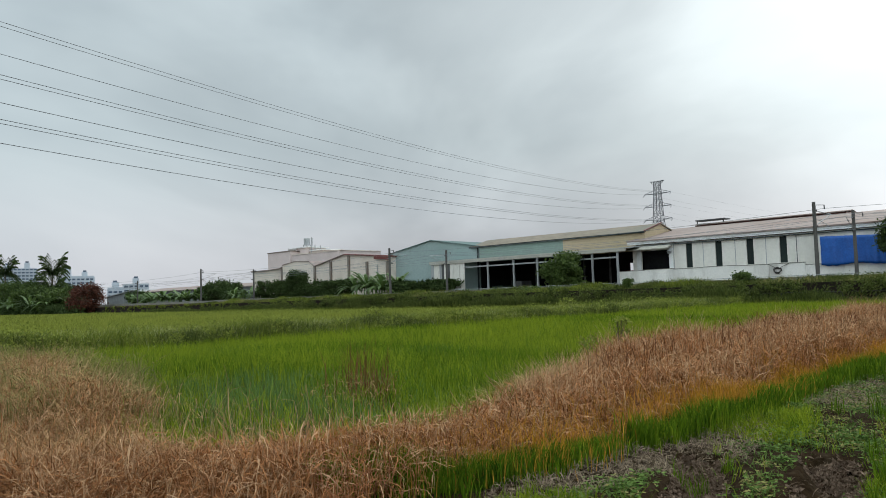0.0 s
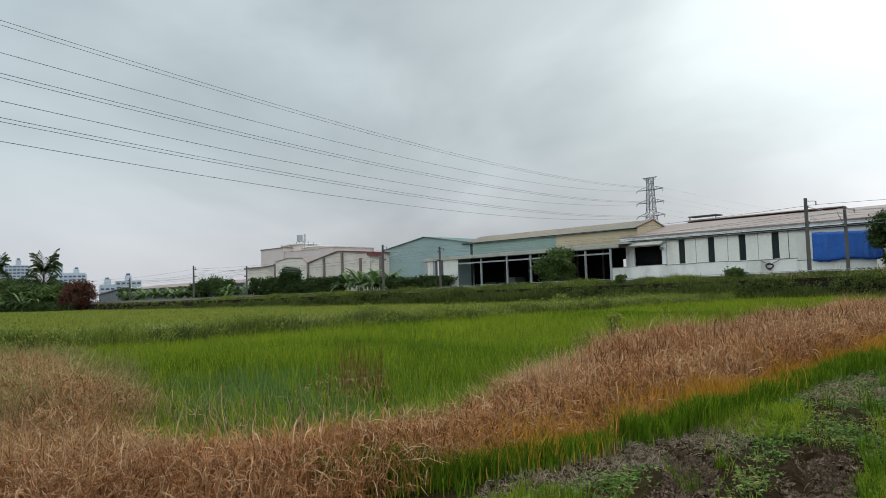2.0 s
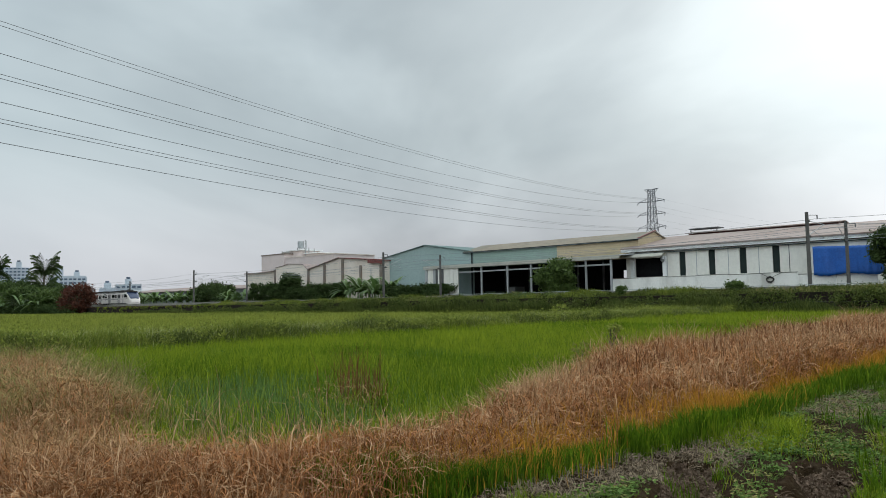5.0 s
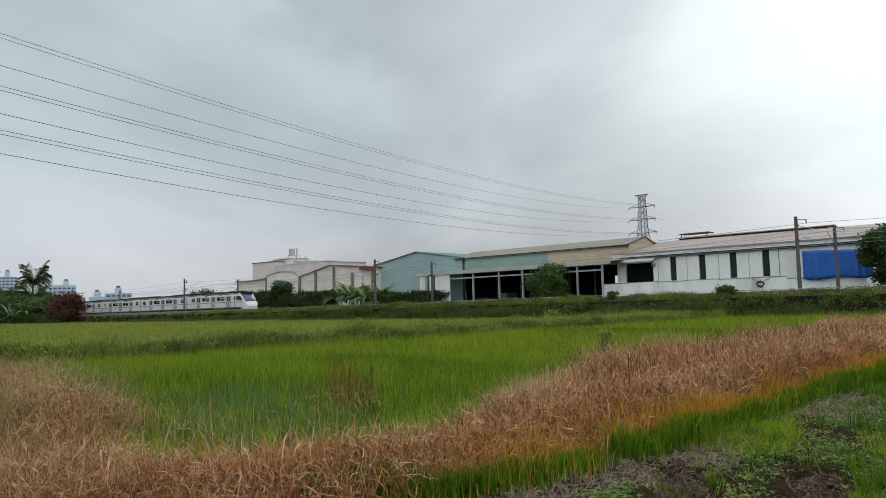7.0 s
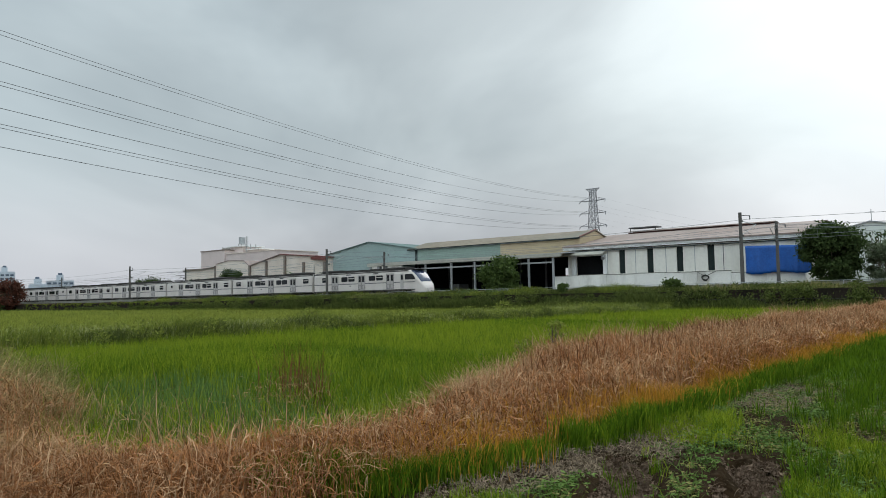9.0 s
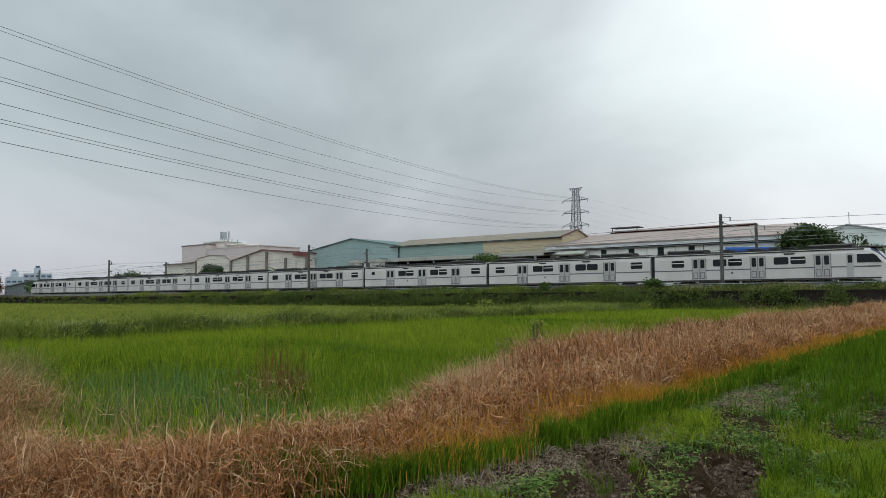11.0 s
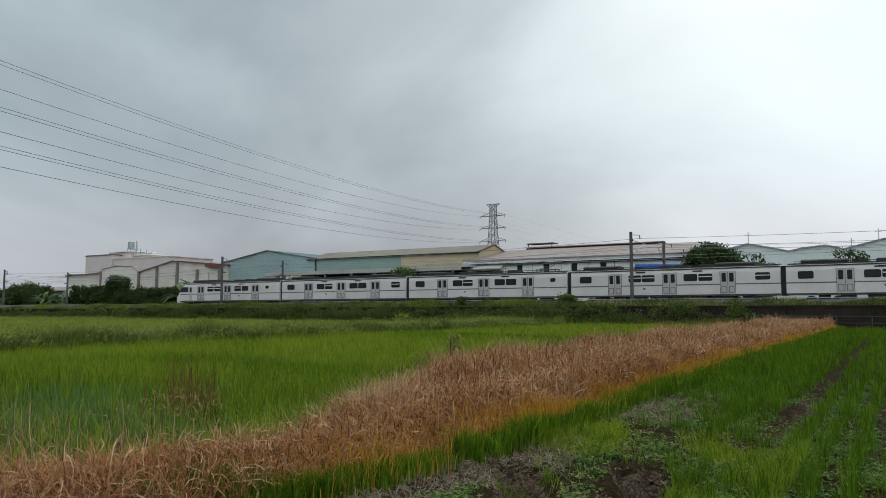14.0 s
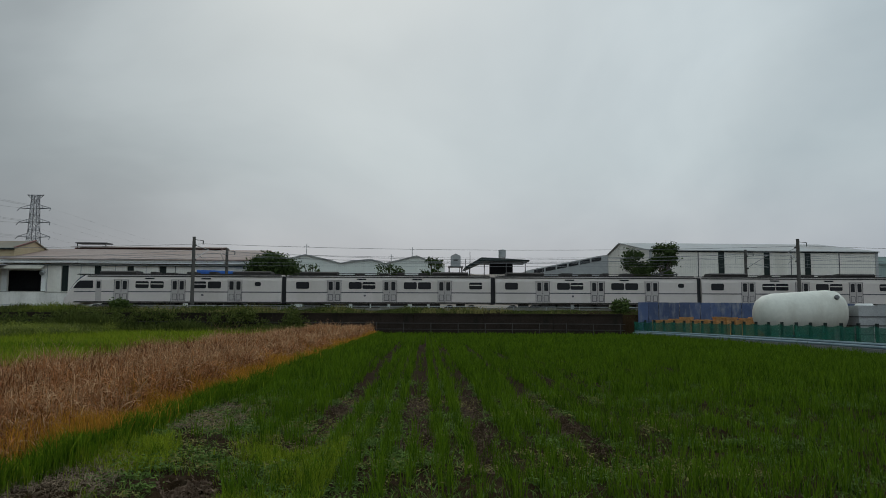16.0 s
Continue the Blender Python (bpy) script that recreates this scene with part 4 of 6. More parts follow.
def make_railway():
    wall = thing("retaining_wall", "stained concrete retaining wall below the railway, darkened for its shadow", "wall", (0, 63.3, 0), kind="structure")
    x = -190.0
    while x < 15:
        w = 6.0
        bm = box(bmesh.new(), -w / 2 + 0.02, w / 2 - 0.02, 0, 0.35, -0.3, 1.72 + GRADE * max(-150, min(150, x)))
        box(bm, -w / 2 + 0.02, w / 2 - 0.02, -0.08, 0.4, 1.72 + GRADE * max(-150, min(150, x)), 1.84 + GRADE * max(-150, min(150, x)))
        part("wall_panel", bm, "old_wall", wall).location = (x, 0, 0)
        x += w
    for yc in (72.0, 76.0):
        bm = bmesh.new()
        prism(bm, [(yc - 1.9, 1.25), (yc - 1.3, 1.6), (yc + 1.3, 1.6), (yc + 1.9, 1.25)], "x", -420, 260)
        for v in bm.verts:
            v.co.z += GRADE * (v.co.x + 40)
        solid("ballast_bed", bm, "ballast", "grey-brown ballast bed under the track", "track", kind="structure")
        for s in (-0.55, 0.55):
            bm = bmesh.new()
            prism(bm, [(yc + s - 0.07, 1.6), (yc + s - 0.07, 1.62), (yc + s - 0.035, 1.7), (yc + s - 0.035, 1.72), (yc + s + 0.035, 1.72), (yc + s + 0.035, 1.7), (yc + s + 0.07, 1.62), (yc + s + 0.07, 1.6)], "x", -420, 260)
            for v in bm.verts:
                v.co.z += GRADE * (v.co.x + 40)
            solid("rail", bm, "rail", "rusty steel rail on the ballast", "rail", kind="structure")
    # concrete cable trough along the top of the bank
    tr = thing("cable_trough", "low grey concrete cable trough along the track", "trough", (0, 67.4, 0), kind="structure")
    for i in range(62):
        x = -190 + 4 * i
        part("trough_unit", box(bmesh.new(), -1.98, 1.98, -0.2, 0.2, -0.5, 0.28 + 0.03 * math.sin(i * 2.3)), "trough", tr).location = (x, 0, 2.08 + GRADE * max(-150, min(150, x)) * 0.6)
    # handrail pipe before the trough
    hr = thing("bank_handrail", "thin grey pipe rail on short posts along the bank", "fence", (0, 66.9, 0))
    for i in range(29):
        x = -64 + 3 * i
        part("post", rod(bmesh.new(), (x, 0, 1.9), (x, 0, 2.46 + GRADE * x * 0.6), 0.025), "steel", hr)
    part("pipe", rod(bmesh.new(), (-64, 0, 2.46 - GRADE * 64 * 0.6), (20, 0, 2.46 + GRADE * 20 * 0.6), 0.03), "steel", hr)
    # rusty pipe rail at the foot of the wall
    f = thing("low_pipe_rail", "dark pipe rail at the foot of the wall", "fence", (0, 62.6, 0))
    for i in range(24):
        part("post", rod(bmesh.new(), (-34 + 2.3 * i, 0, -0.2), (-34 + 2.3 * i, 0, 1.05), 0.04), "bogie", f)
    for h in (0.5, 1.0):
        part("pipe", rod(bmesh.new(), (-34, 0, h), (17, 0, h), 0.035), "bogie", f)


POLE_X = (-244, -188, -132.5, -77.8, -21.6, 35.4, 92)


def catenary_pole(x, y, toward, top, reach):
    p = thing("catenary_pole", "grey concrete railway pole with a cantilever arm", "pole", (x, y, 1.4 + GRADE * x), group="poles along the railway")
    h = top - (1.4 + GRADE * x)
    part("shaft", rod(bmesh.new(), (0, 0, -0.4), (0, 0, h), 0.19, 0.15, 10), "pole", p, smooth=False)
    s = toward
    arm = bmesh.new()
    rod(arm, (0, 0, h - 0.75), (0.5, s * reach, h - 0.95), 0.03)
    rod(arm, (0, 0, h - 2.1), (0.5, s * reach, h - 0.95), 0.03)
    rod(arm, (0.1, s * 0.9, h - 1.55), (0.5, s * reach, h - 2.2), 0.022)
    arm = part("cantilever", arm, "steel", p)
    for zz in (h - 0.75, h - 2.1):
        ins = rod(bmesh.new(), (0, s * 0.12, zz), (0, s * 0.6, zz), 0.04, n=6)
        for k in range(4):
            rod(ins, (0.02, s * (0.22 + 0.09 * k), zz), (0.03, s * (0.27 + 0.09 * k), zz), 0.085, n=8)
        part("insulator", ins, "bogie", arm)
    cross = bmesh.new()
    rod(cross, (-0.1, 0, h - 0.25), (0.9, 0, h - 0.35), 0.03)
    rod(cross, (0.85, 0, h - 0.35), (0.85, 0, h - 0.7), 0.05)
    part("feeder_bracket", cross, "dark_steel", p)
    return p


def wire(name, pts, r, label, parent=None, group=""):
    pts = [Vector(p) for p in pts]
    secs = []
    for i, p in enumerate(pts):
        d = (pts[min(i + 1, len(pts) - 1)] - pts[max(i - 1, 0)]).normalized()
        side = d.cross(Vector((0, 0, 1))).normalized()
        up = side.cross(d)
        secs.append([p + (side * math.cos(a) + up * math.sin(a)) * r for a in (0, math.pi / 2, math.pi, 1.5 * math.pi)])
    bm = loft(secs)
    if parent:
        return part(name, bm, "wire", parent)
    return solid(name, bm, "wire", label, "wire", group=group)


def pole_top(x):
    return 8.95 + 0.005 * x


def make_catenary():
    for x in POLE_X:
        catenary_pole(x, 69.0, 1, pole_top(x), 3.0)
        catenary_pole(x, 80.5, -1, pole_top(x), 4.2)
    for yc in (72.0, 76.3):
        mess, cont, drops = [], [], []
        for x0, x1 in zip(POLE_X[:-1], POLE_X[1:]):
            for i in range(12):
                u = i / 12
                x = x0 + (x1 - x0) * u
                t = pole_top(x)
                mess.append((x, yc, t - 0.95 - 0.9 * 4 * u * (1 - u)))
                cont.append((x, yc, t - 2.2))
                if i % 2:
                    drops.append((mess[-1], cont[-1]))
        c = thing("catenary", "dark overhead contact wires above the track", "wire", group="railway overhead wires")
        wire("messenger_wire", mess, 0.014, "", c)
        wire("contact_wire", cont, 0.014, "", c)
        bm = bmesh.new()
        for a, b in drops:
            rod(bm, a, b, 0.007, n=3)
        tagged(part("droppers", bm, "wire", c), kind="stuff")
    for y, dz in ((69.0, -0.65), (80.5, -0.5), (80.9, -0.9)):
        pts = []
        for x0, x1 in zip(POLE_X[:-1], POLE_X[1:]):
            for i in range(10):
                u = i / 10
                x = x0 + (x1 - x0) * u
                pts.append((x + 0.9, y, pole_top(x) + dz - 0.5 * 4 * u * (1 - u)))
        wire("feeder_wire", pts, 0.016, "dark feeder wire strung along the railway poles", group="railway overhead wires")


# ---- the train ----
CAR, END = 19.95, 20.95  # lengths of a middle and of an end car
BODY0, BODY1 = 0.93, 3.68  # over the rail
HALF = 1.42


def body_outline():
    """Cross-section of a car: (y, z)."""
    pts = [(-HALF + 0.05, BODY0), (-HALF, BODY0 + 0.15), (-HALF, 3.05), (-HALF + 0.06, 3.35), (-HALF + 0.2, 3.52), (-0.9, 3.62), (0, 3.68)]
    return pts + [(-y, z) for y, z in pts[-2::-1]]


def loft(sections):
    """Skin over rings with the same number of corners."""
    bm = bmesh.new()
    rings = [[bm.verts.new(p) for p in s] for s in sections]
    n = len(rings[0])
    for r0, r1 in zip(rings[:-1], rings[1:]):
        for i in range(n):
            bm.faces.new((r0[i], r0[(i + 1) % n], r1[(i + 1) % n], r1[i]))
    bm.faces.new(rings[0][::-1])
    bm.faces.new(rings[-1])
    return bm


def rounded(bm, x0, x1, z0, z1, y, r, d):
    """A rounded plate in the x-z plane at y, d thick outwards."""
    pts = []
    for cx, cz, a0 in ((x1 - r, z1 - r, 0), (x0 + r, z1 - r, 90), (x0 + r, z0 + r, 180), (x1 - r, z0 + r, 270)):
        for k in range(3):
            a = radians(a0 + 45 * k)
            pts.append((cx + r * math.cos(a), cz + r * math.sin(a)))
    return prism(bm, pts, "y", y, y + d)


NOSE = [  # distance from the body's end, top of the shell, half width, bottom
    (0.0, 3.68, 1.42, 0.93), (0.35, 3.64, 1.42, 0.9), (0.75, 3.42, 1.41, 0.8), (1.15, 3.04, 1.39, 0.65), (1.55, 2.54, 1.34, 0.55),
    (1.95, 2.0, 1.25, 0.45), (2.25, 1.55, 1.1, 0.45), (2.4, 1.2, 0.9, 0.5)]


def nose_section(d, top, half, low):
    pts = []
    for y, z in body_outline():
        u = (z - BODY0) / (BODY1 - BODY0)
        zz = low + (top - low) * u
        taper = 1 - (0.22 * max(0, u - 0.5) * min(1, d / 1.5))
        pts.append((d, y / HALF * half * taper, zz))
    return pts


def car_fittings(car, end_nose, small_end, seed):
    """Windows, doors, belt, underframe and roof gear of a car body; x runs from -9.85 to 9.85, the nose stands at +x."""
    r = random.Random(seed)
    L = 9.75
    if end_nose:
        wins = [(-3.4, 0), (-2.0, 1), (2.0, 0), (3.4, 1)]
        doors = (-5.35, 0.0, 5.35)
        extra = [("small", -7.5)] if small_end else []
        if not small_end:
            wins.append((-7.4, 1))
    else:
        wins = [(-8.2, 0), (-3.2, 0), (-1.9, 1), (2.05, 0), (3.4, 0), (8.3, 1)]
        doors = (-5.2, 0.1, 5.35)
        extra = []
        if small_end < 0:
            wins, extra = wins[1:], [("small", -8.2)]
        elif small_end > 0:
            wins, extra = wins[:-1], [("small", 8.2)]
    for side in (-1, 1):
        y = side * HALF
        d = side * 0.02
        for x, bar in wins:
            w = part("window", rounded(bmesh.new(), x - 0.62, x + 0.62, 2.32, 2.98, y, 0.12, d), "glass", car)
            if bar or r.random() < 0.2:
                part("window_bar", box(bmesh.new(), x - 0.6, x + 0.6, min(y, y + d * 2), max(y, y + d * 2), 2.68, 2.76), "train", car)
        for kind, x in extra:
            part("small_window", rounded(bmesh.new(), x - 0.3, x + 0.3, 2.55, 2.95, y, 0.15, d), "glass", car)
        for x in doors:
            bm = bmesh.new()
            for s in (-1, 1):
                box(bm, x + min(s * 0.03, s * 0.62), x + max(s * 0.03, s * 0.62), min(y, y + d), max(y, y + d), 1.12, 3.08)
            box(bm, x - 0.72, x + 0.72, min(y, y + d * 2), max(y, y + d * 2), 3.12, 3.17)
            part("door", bm, "train_door", car)
            for s in (-0.33, 0.33):
                part("door_window", rounded(bmesh.new(), x + s - 0.19, x + s + 0.19, 2.2, 3.0, y + d, 0.07, d * 0.6), "glass", car)
            bm = bmesh.new()
            box(bm, x - 0.02, x + 0.02, min(y, y + d * 1.3), max(y, y + d * 1.3), 1.12, 3.08)
            box(bm, x - 0.68, x - 0.64, min(y, y + d * 1.3), max(y, y + d * 1.3), 1.1, 3.1)
            box(bm, x + 0.64, x + 0.68, min(y, y + d * 1.3), max(y, y + d * 1.3), 1.1, 3.1)
            part("door_seal", bm, "stripe", car)
            bm = bmesh.new()
            for s in (-0.33, 0.33):
                for z in (1.2, 1.75):
                    box(bm, x + s - 0.22, x + s + 0.22, min(y + d, y + d * 1.5), max(y + d, y + d * 1.5), z, z + 0.05)
                for e in (-0.22, 0.17):
                    box(bm, x + s + e, x + s + e + 0.05, min(y + d, y + d * 1.4), max(y + d, y + d * 1.4), 1.25, 1.75)
            part("door_panel", bm, "stripe", car)
        bm = box(bmesh.new(), -L, L, min(y, y + d * 0.5), max(y, y + d * 0.5), 1.93, 2.03)
        part("belt_stripe", bm, "stripe", car)
        for x in (-2.6, 2.7):
            part("destination_sign", box(bmesh.new(), x - 0.45, x + 0.45, min(y, y + d), max(y, y + d), 3.18, 3.3), "glass", car)
        part("roof_gutter", box(bmesh.new(), -L, L - (1.2 if end_nose else 0), min(y * 0.93, y * 0.985), max(y * 0.93, y * 0.985), 3.40, 3.50), "train_roof", car)
        part("car_badge", rounded(bmesh.new(), -0.1 - 2.3, 0.12 - 2.3, 1.6, 1.78, y, 0.05, d * 0.6), "stripe", car)
        part("sill", box(bmesh.new(), -L, L, min(y, y + d), max(y, y + d), BODY0 + 0.02, BODY0 + 0.14), "bogie", car)
    for i in range(6):
        a = -5.5 + i * 1.9 + r.uniform(-0.2, 0.2)
        part("equipment_box", box(bmesh.new(), a, a + r.uniform(0.9, 1.7), -1.2, 1.2, r.uniform(0.3, 0.45), BODY0), "bogie", car)
    for bx in (-6.9, 6.9):
        bg = box(bmesh.new(), bx - 1.6, bx + 1.6, -0.95, -0.8, 0.38, 0.62)
        box(bg, bx - 1.6, bx + 1.6, 0.8, 0.95, 0.38, 0.62)
        box(bg, bx - 0.4, bx + 0.4, -0.95, 0.95, 0.45, BODY0)
        for wx in (-1.05, 1.05):
            for s in (-1, 1):
                rod(bg, (bx + wx, s * 0.6, 0.43), (bx + wx, s * 0.74, 0.43), 0.43, n=20)
        part("bogie", bg, "bogie", car)
    roof = bmesh.new()
    box(roof, -L + 0.2, L - 0.2, -1.16, -1.10, 3.58, 3.68)
    box(roof, -L + 0.2, L - 0.2, 1.10, 1.16, 3.58, 3.68)
    prism(roof, [(-1.1, 3.6), (-0.9, 3.68), (0, 3.73), (0.9, 3.68), (1.1, 3.6)], "x", -L + 0.05, L - 0.05)
    part("roof_deck", roof, "train_roof", car)
    for k in range(9):
        a = -8.8 + 1.9 * k + r.uniform(-0.3, 0.3)
        if not (-9.2 < a < -4.6 or 3.0 < a < 7.8):
            gear = box(bmesh.new(), a, a + r.uniform(0.4, 1.1), -0.8, 0.8, 3.7, 3.7 + r.uniform(0.12, 0.26))
            rod(gear, (a, -0.95, 3.66), (a, -0.95, 3.86), 0.04)
            part("roof_gear", gear, "train_roof", car)
    part("roof_cable", rod(bmesh.new(), (-L + 0.6, -0.98, 3.82), (L - 1.6, -0.98, 3.82), 0.03), "train_roof", car)
    for a, b in ((-8.6, -5.0), (4.2, 7.6)):
        if not end_nose and small_end * a > 0:
            continue
        part("roof_unit", prism(bmesh.new(), [(-0.9, 3.66), (-0.95, 3.9), (-0.7, 4.0), (0.7, 4.0), (0.95, 3.9), (0.9, 3.66)], "x", a, b), "train_roof", car)


def pantograph(car, x):
    bm = bmesh.new()
    for s in (-0.5, 0.5):
        rod(bm, (x - 0.9, s, 3.9), (x + 0.5, s * 0.7, 4.45), 0.03)
        rod(bm, (x + 0.5, s * 0.7, 4.45), (x - 0.5, s * 0.9, 4.75), 0.025)
        rod(bm, (x - 1.2, s, 3.72), (x - 1.2, s, 3.95), 0.06)
        rod(bm, (x + 0.9, s, 3.72), (x + 0.9, s, 3.95), 0.06)
    box(bm, x - 1.3, x + 1.0, -0.55, 0.55, 3.86, 3.93)
    rod(bm, (x - 0.5, -0.9, 4.76), (x - 0.5, 0.9, 4.76), 0.04)
    part("pantograph", bm, "dark_steel", car)


def make_train():
    tr = thing("commuter_train", "eight-car silver electric commuter train on the embankment", "train")
    L = 9.75
    out = body_outline()
    plain = None
    for i in range(8):
        nose = 1 if i == 0 else (-1 if i == 7 else 0)
        xc = -(END + CAR * (i - 0.5)) if i else -(END - CAR / 2)
        if nose:
            secs = [[(-L, y, z) for y, z in out], [(L - 1.15, y, z) for y, z in out]]
            secs += [[(L - 1.15 + p[0], p[1], p[2]) for p in nose_section(*s)] for s in NOSE[1:]]
            me = finish(loft(secs))
            car = part("end_car", me, "train", tr)
            car_fittings(car, True, i == 7, i)
            # cab: sloping blue windscreen and mask, side windows and door, lower white skirt
            def shell(d, u, grow):
                """A point of the nose shell at distance d and height share u, centre line to side as y."""
                k = max(j for j in range(len(NOSE) - 1) if NOSE[j][0] <= d)
                f = (d - NOSE[k][0]) / (NOSE[k + 1][0] - NOSE[k][0])
                top, half, low = [NOSE[k][q] + f * (NOSE[k + 1][q] - NOSE[k][q]) for q in (1, 2, 3)]
                return top + grow, half * (1 - 0.22 * min(1, d / 1.5) * 0.5) * u
            bm = bmesh.new()
            grid = []
            for d in (0.4, 0.7, 1.0, 1.3, 1.6, 1.9):
                row = []
                for u in (-0.92, -0.75, -0.4, 0, 0.4, 0.75, 0.92):
                    z, y = shell(d, u, 0.03)
                    z -= 0.17 * abs(u) ** 3 * (1 + 0.6 * d / 2)
                    row.append(bm.verts.new((L - 1.15 + d + 0.03, y, z)))
                grid.append(row)
            for a, b in zip(grid[:-1], grid[1:]):
                for k in range(6):
                    bm.faces.new((a[k], a[k + 1], b[k + 1], b[k]))
            geom = bmesh.ops.extrude_face_region(bm, geom=bm.faces[:])
            for v in geom["geom"]:
                if isinstance(v, bmesh.types.BMVert):
                    v.co.z -= 0.12
            part("windscreen", bm, "blue_glass", car, "blue tinted sloping windscreen", smooth=True)
            for side in (-1, 1):
                y = side * (HALF + 0.004)
                d = side * 0.02
                x0 = L - 1.15
                part("cab_window", prism(bmesh.new(), [(x0 - 0.6, 2.3), (x0 + 1.25, 2.3), (x0 + 0.85, 2.85), (x0 + 0.6, 3.02), (x0 - 0.6, 3.02)], "y", y, y + d), "glass", car)
                bm = box(bmesh.new(), x0 - 1.4, x0 - 0.85, min(y, y + d), max(y, y + d), 1.1, 3.1)
                part("cab_door", bm, "train_door", car)
                part("cab_door_window", rounded(bmesh.new(), x0 - 1.3, x0 - 0.95, 2.3, 2.95, y + d, 0.06, d * 0.5), "glass", car)
                part("headlight", rounded(bmesh.new(), 0.5, 0.85, 1.55, 1.75, -0.03, 0.06, 0.06), "train_white", car).matrix_basis = pose(L + 0.85, side * 0.4, -0.05, 0, 0, 90)
            part("coupler_skirt", box(bmesh.new(), L - 0.8, L + 0.85, -0.8, 0.8, 0.28, 0.55), "bogie", car)
        else:
            car = part("car", finish(loft([[(-L, y, z) for y, z in out], [(L, y, z) for y, z in out]])), "train", tr)
            car_fittings(car, False, {2: -1, 5: 1}.get(i, 0), i)
            if i in (2, 5):
                pantograph(car, -7.2 if i == 2 else 7.2)
        gw = box(bmesh.new(), L - 0.02, L + 0.42, -1.15, 1.15, 0.9, 3.5)
        if nose != 1:
            part("gangway", gw, "rubber", car) if nose == 0 else gw.free()
        if nose == -1:
            g2 = box(bmesh.new(), -L - 0.42, -L + 0.02, -1.15, 1.15, 0.9, 3.5)
            part("gangway", g2, "rubber", car)
        car.matrix_basis = pose(xc, 0, 0, 0, 0, 180 if nose == -1 else 0)
    return tr


# where the train's front stands along the line
FRONT = [(0.0, -293.55), (6.5, -126.45), (7.0, -113.65), (7.5, -100.85), (8.5, -74.45), (9.0, -61.55), (9.5, -48.25), (12.5, 32.05), (13.5, 58.55),
         (14.5, 85.95), (15.5, 113.35), (16.0, 127.20)]


# ---- buildings ----
def gable_hall(name, label, x0, x1, y0, y1, z0, eave, ridge, wall_mat, roof_mat, ridge_axis, cat="building"):
    """A hall with a pitched roof. ridge_axis 'y': the gable faces the railway; 'x': the long side does."""
    h = thing(name, label, cat, ((x0 + x1) / 2, (y0 + y1) / 2, z0))
    X, Y, E, R = (x1 - x0) / 2, (y1 - y0) / 2, eave - z0, ridge - z0
    bm = bmesh.new()
    t = 0.2
    if ridge_axis == "y":
        gab = [(-X, -0.3), (X, -0.3), (X, E), (0, R), (-X, E)]
        prism(bm, gab, "y", -Y, -Y + t)
        prism(bm, gab, "y", Y - t, Y)
        box(bm, -X, -X + t, -Y + t, Y - t, -0.3, E)
        box(bm, X - t, X, -Y + t, Y - t, -0.3, E)
    else:
        gab = [(-Y, -0.3), (Y, -0.3), (Y, E), (0, R), (-Y, E)]
        prism(bm, gab, "x", -X, -X + t)
        prism(bm, gab, "x", X - t, X)
        box(bm, -X + t, X - t, -Y, -Y + t, -0.3, E)
        box(bm, -X + t, X - t, Y - t, Y, -0.3, E)
    part("wall", bm, wall_mat, h)
    for s in (-1, 1):
        bm = bmesh.new()
        o = 0.3
        if ridge_axis == "y":
            sl = (R - E) / X
            prism(bm, [(0, R + 0.02), (s * (X + o), E - o * sl + 0.02), (s * (X + o), E - o * sl + 0.14), (0, R + 0.14)], "y", -Y - 0.25, Y + 0.25)
        else:
            sl = (R - E) / Y
            prism(bm, [(0, R + 0.02), (s * (Y + o), E - o * sl + 0.02), (s * (Y + o), E - o * sl + 0.14), (0, R + 0.14)], "x", -X - 0.25, X + 0.25)
        part("roof", bm, roof_mat, h)
    return h


